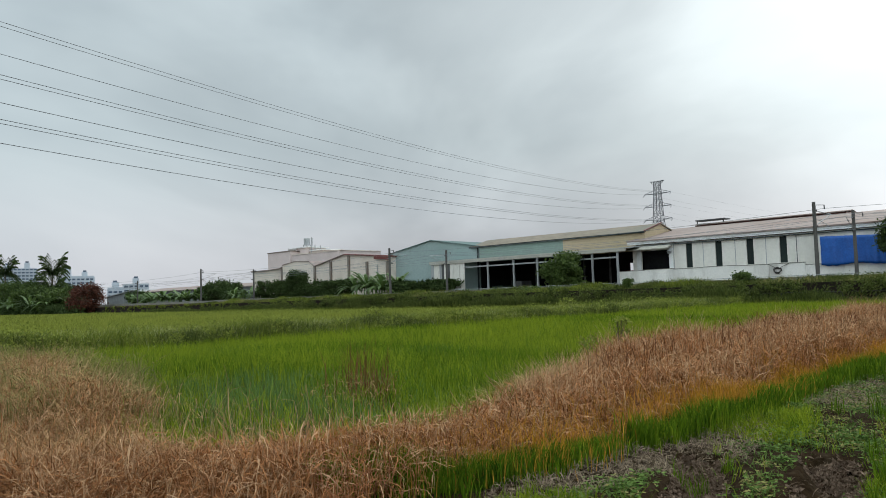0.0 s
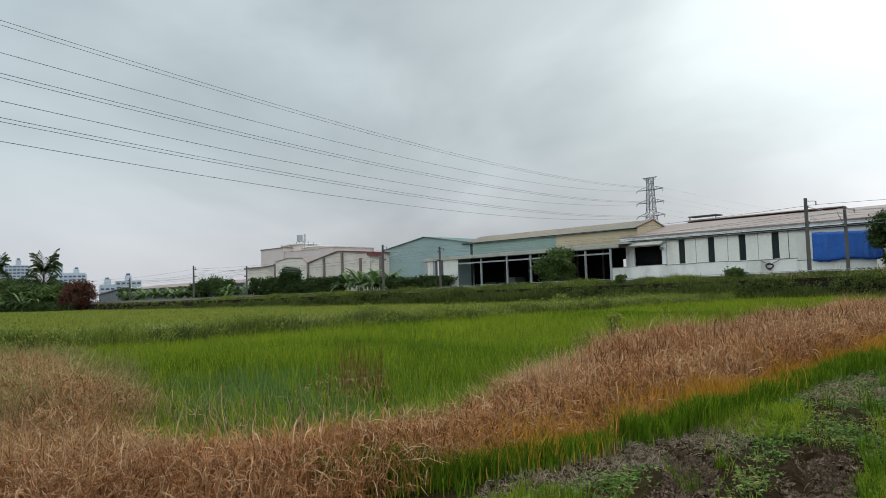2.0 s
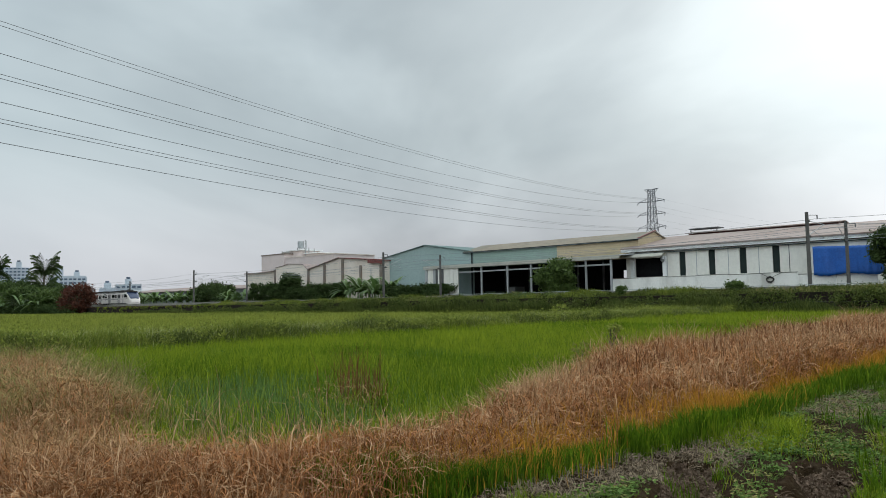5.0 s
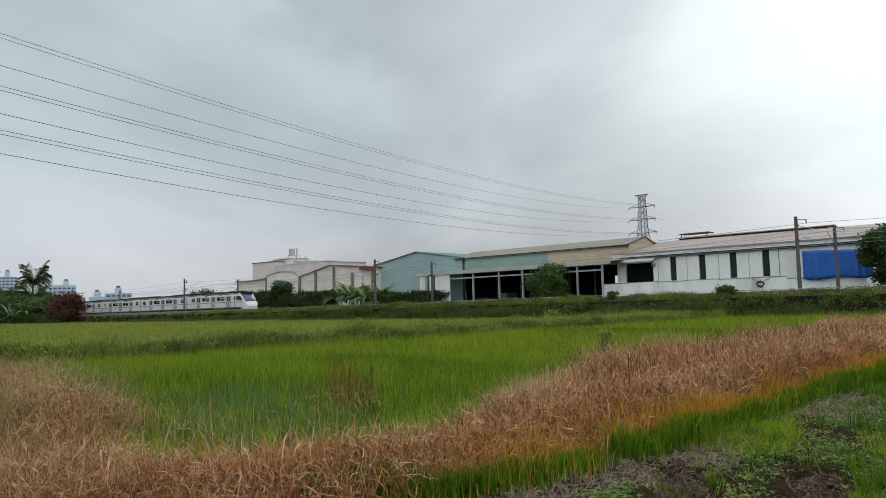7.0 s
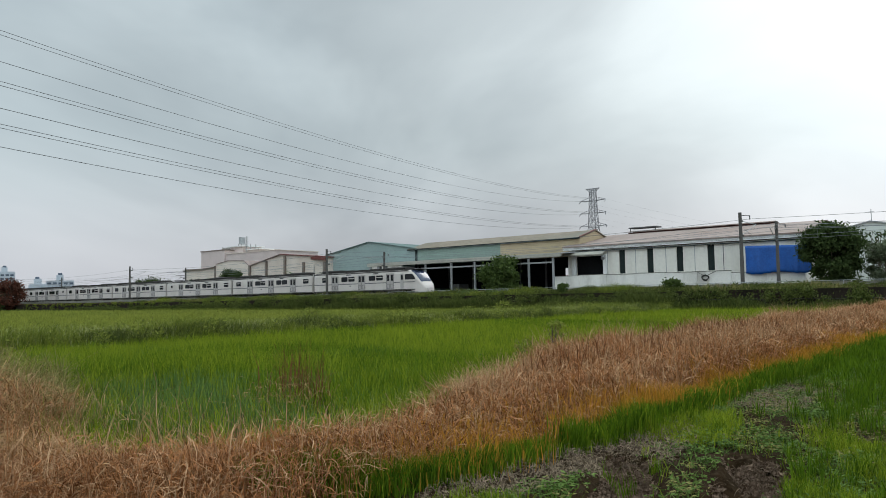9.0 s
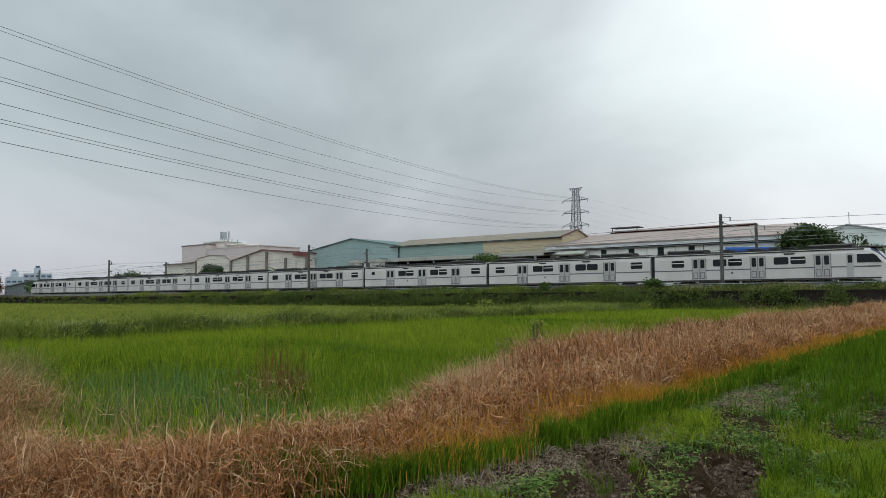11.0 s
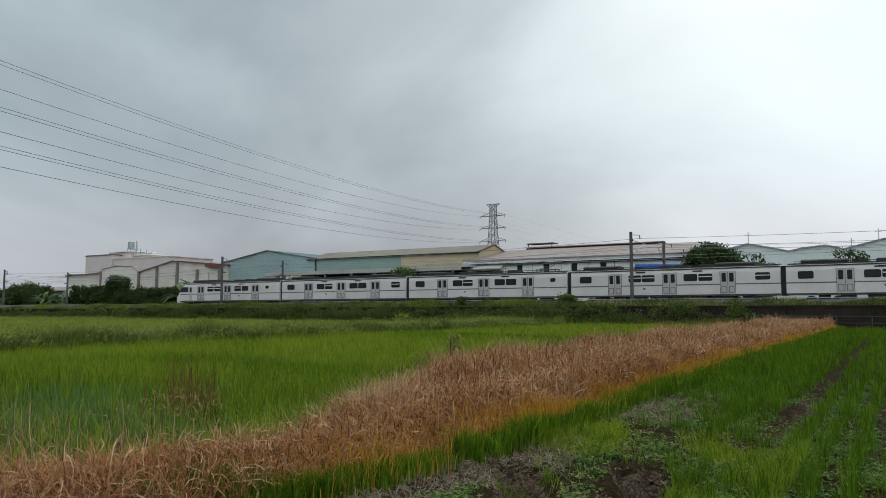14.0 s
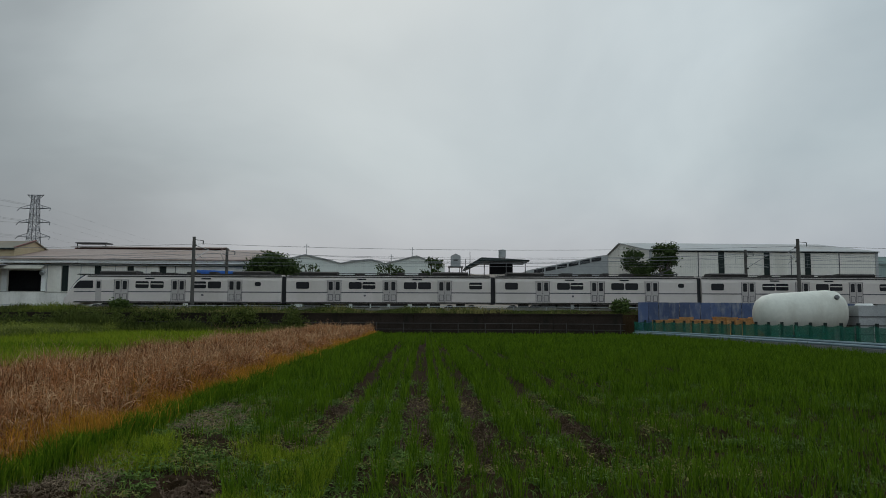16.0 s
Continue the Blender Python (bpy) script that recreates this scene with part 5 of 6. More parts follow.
def make_factories():
    # teal hall, gable to the railway
    h = gable_hall("teal_hall", "teal corrugated sheet hall with a low gable", -103.6, -81.4, 92, 126, 1.4, 9.7, 11.45, "teal", "teal_roof", "y")
    bm = box(bmesh.new(), -11.1, -10.8, -17.06, -17.0, 0, 8.2)
    part("corner_trim", bm, "steel", h)
    bm = bmesh.new()
    box(bm, 10.8, 11.1, -17.06, -17.0, 0, 8.2)
    part("corner_trim", bm, "dark_green_steel", h)
    # long hall, green then yellow, with an open lean-to in front
    h = thing("open_shed_hall", "long green and yellow sheet hall with an open shed front", "building", (-66, 92, 1.4))
    def lx(x): return x + 66
    wall = bmesh.new()
    box(wall, lx(-81.2), lx(-64.4), 0, 0.2, 5.6, 8.2)
    part("wall", wall, "green", h, "green sheet wall above the lean-to")
    wall = bmesh.new()
    box(wall, lx(-64.4), lx(-50.8), 0.003, 0.2, 5.6, 8.2)
    prism(wall, [(0.2, -0.3), (9.2, -0.3), (9.2, 8.2), (4.6, 9.45), (0.2, 8.2)], "x", lx(-51.0), lx(-50.8))
    part("wall", wall, "yellow", h, "yellow sheet wall and gable end")
    # back walls coloured near black to stand for the unlit depth of the shed
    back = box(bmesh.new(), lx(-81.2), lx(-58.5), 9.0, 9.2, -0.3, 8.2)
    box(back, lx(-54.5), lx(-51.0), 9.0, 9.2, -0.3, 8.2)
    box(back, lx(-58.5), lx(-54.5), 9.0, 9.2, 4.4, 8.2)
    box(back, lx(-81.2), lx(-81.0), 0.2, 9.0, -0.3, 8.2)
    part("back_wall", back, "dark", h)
    for a, b, mt in ((-83.2, -64.4, "tan_roof"), (-64.4, -50.6, "tan_roof")):
        for s in (0, 1):
            bm = bmesh.new()
            e = (-0.35, 8.15) if s == 0 else (9.5, 8.15)
            prism(bm, [e, (4.6, 9.47), (4.6, 9.61), (e[0], e[1] + 0.14)], "x", lx(a), lx(b))
            part("roof", bm, mt, h)
    for a, b in ((-83.2, -50.6),):
        part("gutter", box(bmesh.new(), lx(a), lx(b), -0.45, -0.3, 8.05, 8.25), "dark_green_steel", h)
    part("roof_edge", prism(bmesh.new(), [(-0.3, 8.3), (4.6, 9.62), (4.6, 9.75), (-0.3, 8.43)], "x", lx(-50.75), lx(-50.5)), "maroon", h)
    lean = prism(bmesh.new(), [(-6.2, 5.72), (0, 6.15), (0, 6.3), (-6.2, 5.86)], "x", lx(-86.8), lx(-50.2))
    part("lean_to_roof", lean, "grey_roof", h)
    part("fascia", box(bmesh.new(), lx(-86.8), lx(-50.2), -6.3, -6.2, 5.35, 5.88), "fascia", h)
    for x in (-79.4, -74.3, -69.2, -64.8, -60.2, -55.5, -51.6):
        part("post", box(bmesh.new(), lx(x) - 0.12, lx(x) + 0.12, -6.1, -5.86, -0.3, 5.7), "steel", h)
        part("post", box(bmesh.new(), lx(x) - 0.12, lx(x) + 0.12, 6, 6.24, -0.3, 8.2), "dark_steel", h)
    part("tie_beam", box(bmesh.new(), lx(-79.4), lx(-51.6), -6.05, -5.92, 4.55, 4.75), "steel", h)
    part("floor_slab", box(bmesh.new(), lx(-81), lx(-51), -6.2, 9.0, -0.3, 0.15), "concrete", h)
    part("low_wall", box(bmesh.new(), lx(-79.4), lx(-53), -6.4, -6.2, -0.3, 1.0), "white_wall", h)
    r = random.Random(5)
    x = -86.6
    while x < -79.6:
        w = r.choice((0.55, 0.8, 0.7))
        m_ = r.choice(("white_sheet", "white_sheet", "grey_roof", "dark_steel"))
        part("sheet_panel", box(bmesh.new(), lx(x), lx(x + w - 0.06), -6.12 + r.uniform(-0.02, 0.04), -6.02, -0.3, 5.4), m_, h)
        x += w
    part("red_beam", box(bmesh.new(), lx(-60), lx(-52), 8, 8.4, 2.3, 3.2), "red_roof", h)
    for i, (a, w_, hh) in enumerate(((-77, 2.2, 1.6), (-72.5, 1.5, 2.2), (-68, 2.6, 1.3), (-62.5, 1.2, 1.9))):
        part("stacked_goods", box(bmesh.new(), lx(a), lx(a + w_), -2, 0.5, 0.15, hh), "dark_steel" if i % 2 else "dark_green_steel", h)
    # white hall
    h = thing("white_hall", "white sheet factory hall with dark vertical slots", "building", (-35, 90, 1.4))
    def hx(x): return x + 35
    slots = (-43.5, -39.6, -35.7, -31.8)
    bm = bmesh.new()
    edges = [-46.2] + [e for s in slots for e in (s - 0.42, s + 0.42)] + [-21.6]
    for a, b in zip(edges[0::2], edges[1::2]):
        part("wall_panel", box(bmesh.new(), hx(a), hx(b), 0, 0.25, -0.3, 6.2), "white_sheet", h)
    for a, b, z0, z1 in ((-51.6, -50.3, -0.3, 6.2), (-50.3, -46.2, -0.3, 2.9), (-50.3, -46.2, 5.4, 6.2)):
        part("wall_panel", box(bmesh.new(), hx(a), hx(b), 0, 0.25, z0, z1), "white_sheet", h)
    for s in slots:
        part("wall_panel", box(bmesh.new(), hx(s - 0.42), hx(s + 0.42), 0.02, 0.25, -0.3, 2.9), "white_sheet", h)
        part("wall_panel", box(bmesh.new(), hx(s - 0.42), hx(s + 0.42), 0.02, 0.25, 6.0, 6.2), "white_sheet", h)
    prism(bm, [(0.25, -0.3), (24, -0.3), (24, 6.2), (12, 9.0), (0.25, 6.2)], "x", hx(-51.6), hx(-51.35))
    part("gable_wall", bm, "white_sheet", h)
    bm = bmesh.new()
    prism(bm, [(0.25, -0.3), (24, -0.3), (24, 6.2), (12, 9.0), (0.25, 6.2)], "x", hx(-21.85), hx(-21.6))
    part("gable_wall", bm, "white_sheet", h)
    for s in slots:
        part("slot_louvre", box(bmesh.new(), hx(s - 0.4), hx(s + 0.4), 0.14, 0.2, 2.9, 6.0), "dark_green_steel", h)
    for x in (-45.6, -41.6, -37.5, -33.8, -30.3, -28.2):
        part("panel_seam", box(bmesh.new(), hx(x) - 0.04, hx(x) + 0.04, -0.02, 0.0, 2.6, 6.1), "dark_steel" if x > -31 else "steel", h)
    # near-black panel added behind the front, stands in for shade inside the door
    part("interior_shade_panel", box(bmesh.new(), hx(-51.3), hx(-21.9), 1.2, 1.3, -0.3, 6.15), "dark", h)
    # dark strip added for the line of shade below the fascia
    part("eave_shade_strip", box(bmesh.new(), hx(-51.9), hx(-21.5), -0.3, -0.02, 6.02, 6.14), "dark_green_steel", h)
    part("fascia", box(bmesh.new(), hx(-52.2), hx(-21.3), -0.35, -0.2, 6.3, 6.72), "white_paint", h)
    part("roof", prism(bmesh.new(), [(-0.5, 6.7), (12, 8.95), (12, 9.1), (-0.5, 6.85)], "x", hx(-52.2), hx(-21.3)), "pink_roof", h)
    part("roof", prism(bmesh.new(), [(24.5, 6.7), (12, 8.95), (12, 9.1), (24.5, 6.85)], "x", hx(-52.2), hx(-21.3)), "pink_roof", h)
    mon = bmesh.new()
    box(mon, hx(-48.4), hx(-28.3), 12.5, 16, 8.2, 9.32)
    mon = part("roof_monitor", mon, "maroon", h, "maroon ridge ventilator")
    part("monitor_roof", prism(bmesh.new(), [(11.9, 9.3), (14.25, 9.58), (16.6, 9.3), (16.6, 9.38), (14.25, 9.68), (11.9, 9.4)], "x", hx(-48.7), hx(-28.0)), "pink_roof", mon)
    part("monitor_louvre", box(bmesh.new(), hx(-48.2), hx(-28.5), 12.3, 12.46, 8.98, 9.12), "pink_roof", mon)
    v = bmesh.new()
    box(v, hx(-48.6), hx(-44.2), 13, 15, 9.98, 10.12)
    for a in (-48.4, -44.5):
        box(v, hx(a), hx(a) + 0.12, 13.1, 13.2, 9.3, 10.02)
    part("ridge_vent", v, "dark_steel", h)
    part("door_canopy", prism(bmesh.new(), [(-1.2, 5.5), (-0.36, 5.9), (-0.36, 6.05), (-1.2, 5.62)], "x", hx(-51.8), hx(-45.8)), "fascia", h)
    part("door_frame", box(bmesh.new(), hx(-46.2), hx(-45.7), -0.2, -0.003, 2.6, 5.6), "white_paint", h)
    part("door_frame", box(bmesh.new(), hx(-50.9), hx(-50.3), -0.2, -0.003, 2.6, 5.6), "white_paint", h)
    dk = bmesh.new()
    rod(dk, (hx(-46), -0.6, 5.0), (hx(-46), -0.35, 5.2), 0.28, 0.3, 10)
    part("lamp", dk, "steel", h)
    # whitewashed boundary wall
    r = random.Random(8)
    w = thing("boundary_wall", "whitewashed boundary wall with grey stains", "wall", (-37, 88, 1.4))
    x = -15.8
    for i in range(8):
        hgt = 2.75 + r.uniform(-0.05, 0.05) - (0.35 if i > 5 else 0)
        part("wall_panel", box(bmesh.new(), x, x + 3.97, 0, 0.22, -0.3, hgt), "white_wall", w)
        part("coping", box(bmesh.new(), x, x + 3.97, -0.03, 0.25, hgt, hgt + 0.07), "trough", w)
        x += 4.0
    coil = bmesh.new()
    pts = [Vector((5.2 + 0.42 * math.cos(a * 0.7) * (1 + 0.12 * math.sin(a * 2.1)), -0.16 - 0.03 * (a % 3), 2.05 + 0.3 * math.sin(a * 0.7) - 0.05 * (a % 4))) for a in range(26)]
    for a, b in zip(pts[:-1], pts[1:]):
        rod(coil, a, b, 0.06, n=5)
    rod(coil, (4.1, -0.1, 2.75), (4.9, -0.15, 2.3), 0.03, n=5)
    rod(coil, (5.5, -0.15, 2.3), (6.6, -0.1, 2.8), 0.03, n=5)
    part("cable_coil", coil, "bogie", w)
    # blue tarpaulin hung in front of the wall
    bm = bmesh.new()
    n, m = 44, 10
    rows_ = []
    for j in range(m + 1):
        row = []
        for i in range(n + 1):
            u, v = i / n, j / m
            x = -27.0 + 7.0 * u
            z = 3.7 - 0.25 * math.sin(u * 9) * (1 - v) * 0.4 + 0.03 * math.sin(u * 47) * (1 - v) ** 3 + (3.2 - 0.25 * u) * v
            y = 87.6 + 0.07 * math.sin(u * 62) * (1 - 0.5 * v) + 0.05 * math.sin(u * 23 + v * 3)
            row.append(bm.verts.new((x, y, z)))
        rows_.append(row)
    for a, b in zip(rows_[:-1], rows_[1:]):
        for i in range(n):
            bm.faces.new((a[i], a[i + 1], b[i + 1], b[i]))
    ob = solid("blue_tarpaulin", bm, "blue_tarp", "bright blue tarpaulin hung before the white hall", "tarpaulin", smooth=True)
    ob.modifiers.new("thick", "SOLIDIFY").thickness = 0.02
    # pale green triple-gable sheds
    g = thing("pale_green_sheds", "row of pale green sheds with wavy gables", "building", (-10, 115, 1.4))
    prof = [(-14, -0.3), (-14, 8.3)]
    for px, pz in ((-13, 8.5), (-8.7, 9.55), (-5, 8.75), (-3.2, 8.25), (-1.5, 8.6), (1.4, 8.9), (3.0, 8.55), (3.6, 8.25), (5, 8.6), (8.6, 9.5), (10, 9.0), (12, 8.4), (13, 8.2)):
        prof.append((px, pz))
    prof.append((13, -0.3))
    part("wall", prism(bmesh.new(), prof, "y", 0, 20), "pale_green", g)
    top = bmesh.new()
    for (a, za), (b, zb) in zip(prof[1:-2], prof[2:-1]):
        prism(top, [(a, za), (b, zb), (b, zb + 0.14), (a, za + 0.14)], "y", -0.3, 20.2)
    part("roof", top, "grey_roof", g)
    for x, hh in ((-8.7, 11.4), (7.9, 11.0), (4.6, 9.9)):
        part("mast", rod(bmesh.new(), (x, 1, 8.0), (x, 1, hh), 0.05), "steel", g)
        part("aerial", rod(bmesh.new(), (x - 0.4, 1, hh - 0.4), (x + 0.4, 1, hh - 0.4), 0.03), "steel", g)
    # large white hall with side slots
    h = gable_hall("long_white_hall", "long white sheet hall with dark slots", 30.8, 62.3, 100, 131, 1.4, 10.75, 13.2, "white_sheet", "grey_roof", "x")
    for x in (40.6, 46.9, 52.6):
        part("slot_louvre", box(bmesh.new(), x - 46.55 - 0.4, x - 46.55 + 0.4, -15.56, -15.5, 3, 9.2), "dark_green_steel", h)
    for x in (37.4, 50.3, 57.0):
        part("panel_seam", box(bmesh.new(), x - 46.55 - 0.06, x - 46.55 + 0.06, -15.54, -15.5, 2, 9.3), "dark_steel", h)
    part("eave_strip", box(bmesh.new(), -15.9, 15.9, -15.62, -15.5, 9.2, 9.42), "dark_green_steel", h)
    for x in (-15.75, 15.65):
        part("corner_trim", box(bmesh.new(), x - 0.15, x + 0.25, -15.57, -15.5, 0, 9.2), "steel", h)
    gable_hall("teal_shed", "low teal sheet shed beyond the white hall", 64.0, 84.0, 104, 124, 1.4, 9.4, 11.2, "teal", "teal_roof", "x")
    part("gable_slot", box(bmesh.new(), -15.82, -15.76, 8.5, 9.6, 2, 10.0), "dark_green_steel", h)
    # low glazed shed before it
    s = thing("glazed_shed", "low shed with a sloping dark glazed roof", "building", (20, 108, 1.4))
    prism(bm := bmesh.new(), [(-5, -0.3), (7, -0.3), (7, 9.4), (5.5, 9.2), (-5, 7.0)], "y", 0, 8)
    part("wall", bm, "grey_roof", s)
    for i in range(6):
        a = -4 + i * 1.7
        z = 7.2 + (a + 5) * 0.205
        part("pane", prism(bmesh.new(), [(a, z - 0.9), (a + 1.45, z - 0.6), (a + 1.45, z - 0.05), (a, z - 0.35)], "y", -0.05, 0), "glass", s)
    # roof terrace canopy with water tanks
    c = thing("canopy_house", "small house with a dark roof canopy", "building", (10, 100, 1.4))
    part("wall", box(bmesh.new(), -5.5, 4.5, 0, 9, -0.3, 5.9), "beige", c)
    part("canopy", prism(bmesh.new(), [(-4.6, 6.9), (-2.4, 8.2), (4, 7.9), (4.2, 7.75), (-2.2, 7.7), (-4.4, 6.7)], "y", -0.5, 7), "dark_green_steel", c, "dark sheet canopy")
    for x, z in ((-2, 7.7), (1, 7.8), (3.6, 7.7), (-4, 6.9)):
        part("canopy_post", rod(bmesh.new(), (x, 0, 5.8), (x, 0, z), 0.06), "dark_steel", c)
    # near-black panel in place of the shade under the canopy
    part("canopy_shade_panel", box(bmesh.new(), -1.2, 2.0, 1, 1.2, 5.9, 7.6), "dark", c)
    t = thing("water_tank", "steel rooftop water tank on a stand", "tank", (10.6, 101.5, 9.75), group="rooftop water tanks")
    bm = rod(bmesh.new(), (0, 0, 0), (0, 0, 1.0), 0.5, n=18)
    rod(bm, (0, 0, 1.0), (0, 0, 1.2), 0.5, 0.15, 18)
    for z in (0.25, 0.6, 0.9):
        rod(bm, (0, 0, z), (0, 0, z + 0.05), 0.53, n=18)
    part("vessel", bm, "steel", t)
    for a in range(4):
        b = a * math.pi / 2 + 0.7
        part("leg", rod(bmesh.new(), (0.42 * math.cos(b), 0.42 * math.sin(b), -2.2), (0.42 * math.cos(b), 0.42 * math.sin(b), 0.05), 0.05), "dark_steel", t)
    t = thing("tank_tower", "small grey tank housing with a pitched cap on posts", "tank", (4.05, 99, 5.0))
    part("housing", prism(bmesh.new(), [(-0.65, 3.3), (0.65, 3.3), (0.65, 4.65), (0, 5.0), (-0.65, 4.65)], "y", -0.6, 0.6), "grey_roof", t)
    part("vent", box(bmesh.new(), -0.3, 0.3, -0.64, -0.603, 4.0, 4.25), "dark_steel", t)
    part("deck", box(bmesh.new(), -1.0, 1.0, -0.9, 0.9, 3.15, 3.28), "dark_steel", t)
    for a, b in ((-0.85, -0.8), (0.85, -0.8), (-0.85, 0.8), (0.85, 0.8)):
        part("leg", rod(bmesh.new(), (a, b, -0.4), (a, b, 3.2), 0.06), "dark_steel", t)
    for a in (1.3, 1.9):
        part("rail_post", rod(bmesh.new(), (a, -0.8, -0.2), (a, -0.8, 5.2 if a > 1.5 else 4.2), 0.04), "dark_steel", t)
    part("tank_house", box(bmesh.new(), -9, -4.5, -3, 4, -0.3, 5.2), "beige", c)
    for x in (-5.4, 5.2, 6.0):
        part("roof_clutter", rod(bmesh.new(), (x, 0.5, 5.0), (x + 0.1, 0.5, 6.9), 0.05), "dark_steel", c)


def make_left_buildings():
    # beige sheds beside the line
    h = thing("beige_sheds", "beige rendered workshop sheds with brown pilasters", "building", (-125, 90, 1.4))
    def bx(x): return x + 125
    part("wall", prism(bmesh.new(), [(bx(-149), -0.3), (bx(-137), -0.3), (bx(-137), 7.3), (bx(-141), 7.1), (bx(-149), 7.1)], "y", 0.4, 12), "beige", h)
    part("wall", prism(bmesh.new(), [(bx(-136.4), -0.3), (bx(-124.8), -0.3), (bx(-124.8), 7.1), (bx(-126.5), 8.2), (bx(-131.5), 8.5), (bx(-136.4), 7.9)], "y", 0, 14), "beige", h)
    part("wall", prism(bmesh.new(), [(bx(-124.6), -0.3), (bx(-102), -0.3), (bx(-102), 7.9), (bx(-114.8), 8.9), (bx(-124.6), 7.1)], "y", 0.2, 16), "beige", h)
    part("roof", prism(bmesh.new(), [(bx(-101.6), 7.8), (bx(-114.8), 8.92), (bx(-114.8), 9.06), (bx(-101.6), 7.98)], "y", -0.2, 16.2), "red_roof", h)
    part("roof", prism(bmesh.new(), [(bx(-124.9), 7.05), (bx(-114.8), 8.92), (bx(-114.8), 9.06), (bx(-124.9), 7.2)], "y", -0.2, 16.2), "pink_roof", h)
    for pts in ([(-149.2, 7.1), (-141, 7.1), (-136.9, 7.3)], [(-136.5, 7.9), (-131.5, 8.5), (-126.5, 8.2), (-124.7, 7.1)]):
        bm = bmesh.new()
        for (a, za), (b, zb) in zip(pts[:-1], pts[1:]):
            prism(bm, [(bx(a), za), (bx(b), zb), (bx(b), zb + 0.12), (bx(a), za + 0.12)], "y", -0.15, 14.1)
        part("roof", bm, "pink_roof", h)
    part("red_awning", prism(bmesh.new(), [(bx(-105.5), 7.55), (bx(-101.6), 7.2), (bx(-101.6), 7.75), (bx(-105.5), 8.08)], "y", -0.4, 0.15), "red_roof", h)
    for x, z in ((-136.7, 7.6), (-124.7, 7.2), (-119.3, 7.9), (-113.5, 8.6), (-108, 7.2), (-102.2, 7.0)):
        part("pilaster", box(bmesh.new(), bx(x) - 0.24, bx(x) + 0.24, -0.15, 0.19, -0.3, z), "pilaster", h)
    part("downpipe", rod(bmesh.new(), (bx(-105), 0.0, 0), (bx(-105), 0.0, 6.5), 0.08), "steel", h)
    # tall pinkish building with a tank on its roof
    h = thing("pink_building", "tall pinkish beige building with a stepped roof", "building", (-165, 115, 1.4))
    part("wall", box(bmesh.new(), -16.5, -5.5, 0, 14, -0.3, 13.7), "pink", h)
    part("wall", box(bmesh.new(), -5.5, 16, 0.5, 14, -0.3, 12.6), "pink", h)
    part("parapet", box(bmesh.new(), -16.7, -5.3, -0.15, 14.15, 13.7, 13.95), "pilaster", h)
    part("parapet", box(bmesh.new(), -5.3, 16.2, 0.35, 14.15, 12.6, 12.8), "beige", h)
    part("roof_house", box(bmesh.new(), -7.2, -1.4, 3, 9, 12.6, 14.6), "pink", h)
    part("roof_slab", box(bmesh.new(), -8.1, -0.6, 2.5, 9.5, 14.6, 14.85), "white_paint", h)
    part("stair_house", box(bmesh.new(), -1.3, 4.2, 4, 9, 12.6, 13.6), "pink", h)
    part("roof_slab", box(bmesh.new(), -1.2, 5.2, 3.4, 9.3, 13.6, 13.8), "white_paint", h)
    for x, z0, z1 in ((-0.4, 12.6, 17.3), (1.2, 13.8, 15.2), (3.6, 13.8, 14.9), (-11.5, 13.9, 15.0)):
        part("roof_pole", rod(bmesh.new(), (x, 3.5, z0), (x, 3.5, z1), 0.12), "steel", h)
    part("roof_crate", box(bmesh.new(), -10.9, -9.6, 3, 5, 13.7, 14.7), "concrete", h)
    t = thing("water_tank", "steel rooftop water tank on a stand", "tank", (-169.6, 120, 16.15), group="rooftop water tanks")
    part("vessel", rod(bmesh.new(), (0, 0, 0.7), (0, 0, 2.6), 0.9, n=16), "steel", t)
    for a in range(4):
        b = a * math.pi / 2 + 0.7
        part("leg", rod(bmesh.new(), (math.cos(b), math.sin(b), 0), (math.cos(b), math.sin(b), 0.85), 0.06), "dark_steel", t)
    part("pole", rod(bmesh.new(), (2.6, 0, 0), (2.6, 0, 2.6), 0.07), "steel", t)
    # grey low sheds
    h = thing("grey_shed", "low grey warehouse with a shallow pitched roof", "building", (-262, 110, 1.4))
    part("wall", prism(bmesh.new(), [(-22, -0.3), (22, -0.3), (22, 3.4), (2, 5.6), (-22, 3.6)], "y", 0, 18), "kerb", h)
    part("roof", prism(bmesh.new(), [(-23, 3.5), (2, 5.65), (2, 5.85), (-23, 3.75)], "y", -0.5, 18.5), "grey_roof", h)
    part("roof", prism(bmesh.new(), [(23, 3.3), (2, 5.65), (2, 5.85), (23, 3.55)], "y", -0.5, 18.5), "grey_roof", h)
    h = thing("brown_long_shed", "long low shed with a faded brown roof", "building", (-210, 108, 1.4))
    part("wall", box(bmesh.new(), -40, 34, 0, 16, -0.3, 4.6), "kerb", h)
    part("roof", prism(bmesh.new(), [(-0.6, 4.5), (8, 5.7), (16.6, 4.5), (16.6, 4.7), (8, 5.95), (-0.6, 4.7)], "x", -40.5, 34.5), "pink_roof", h)


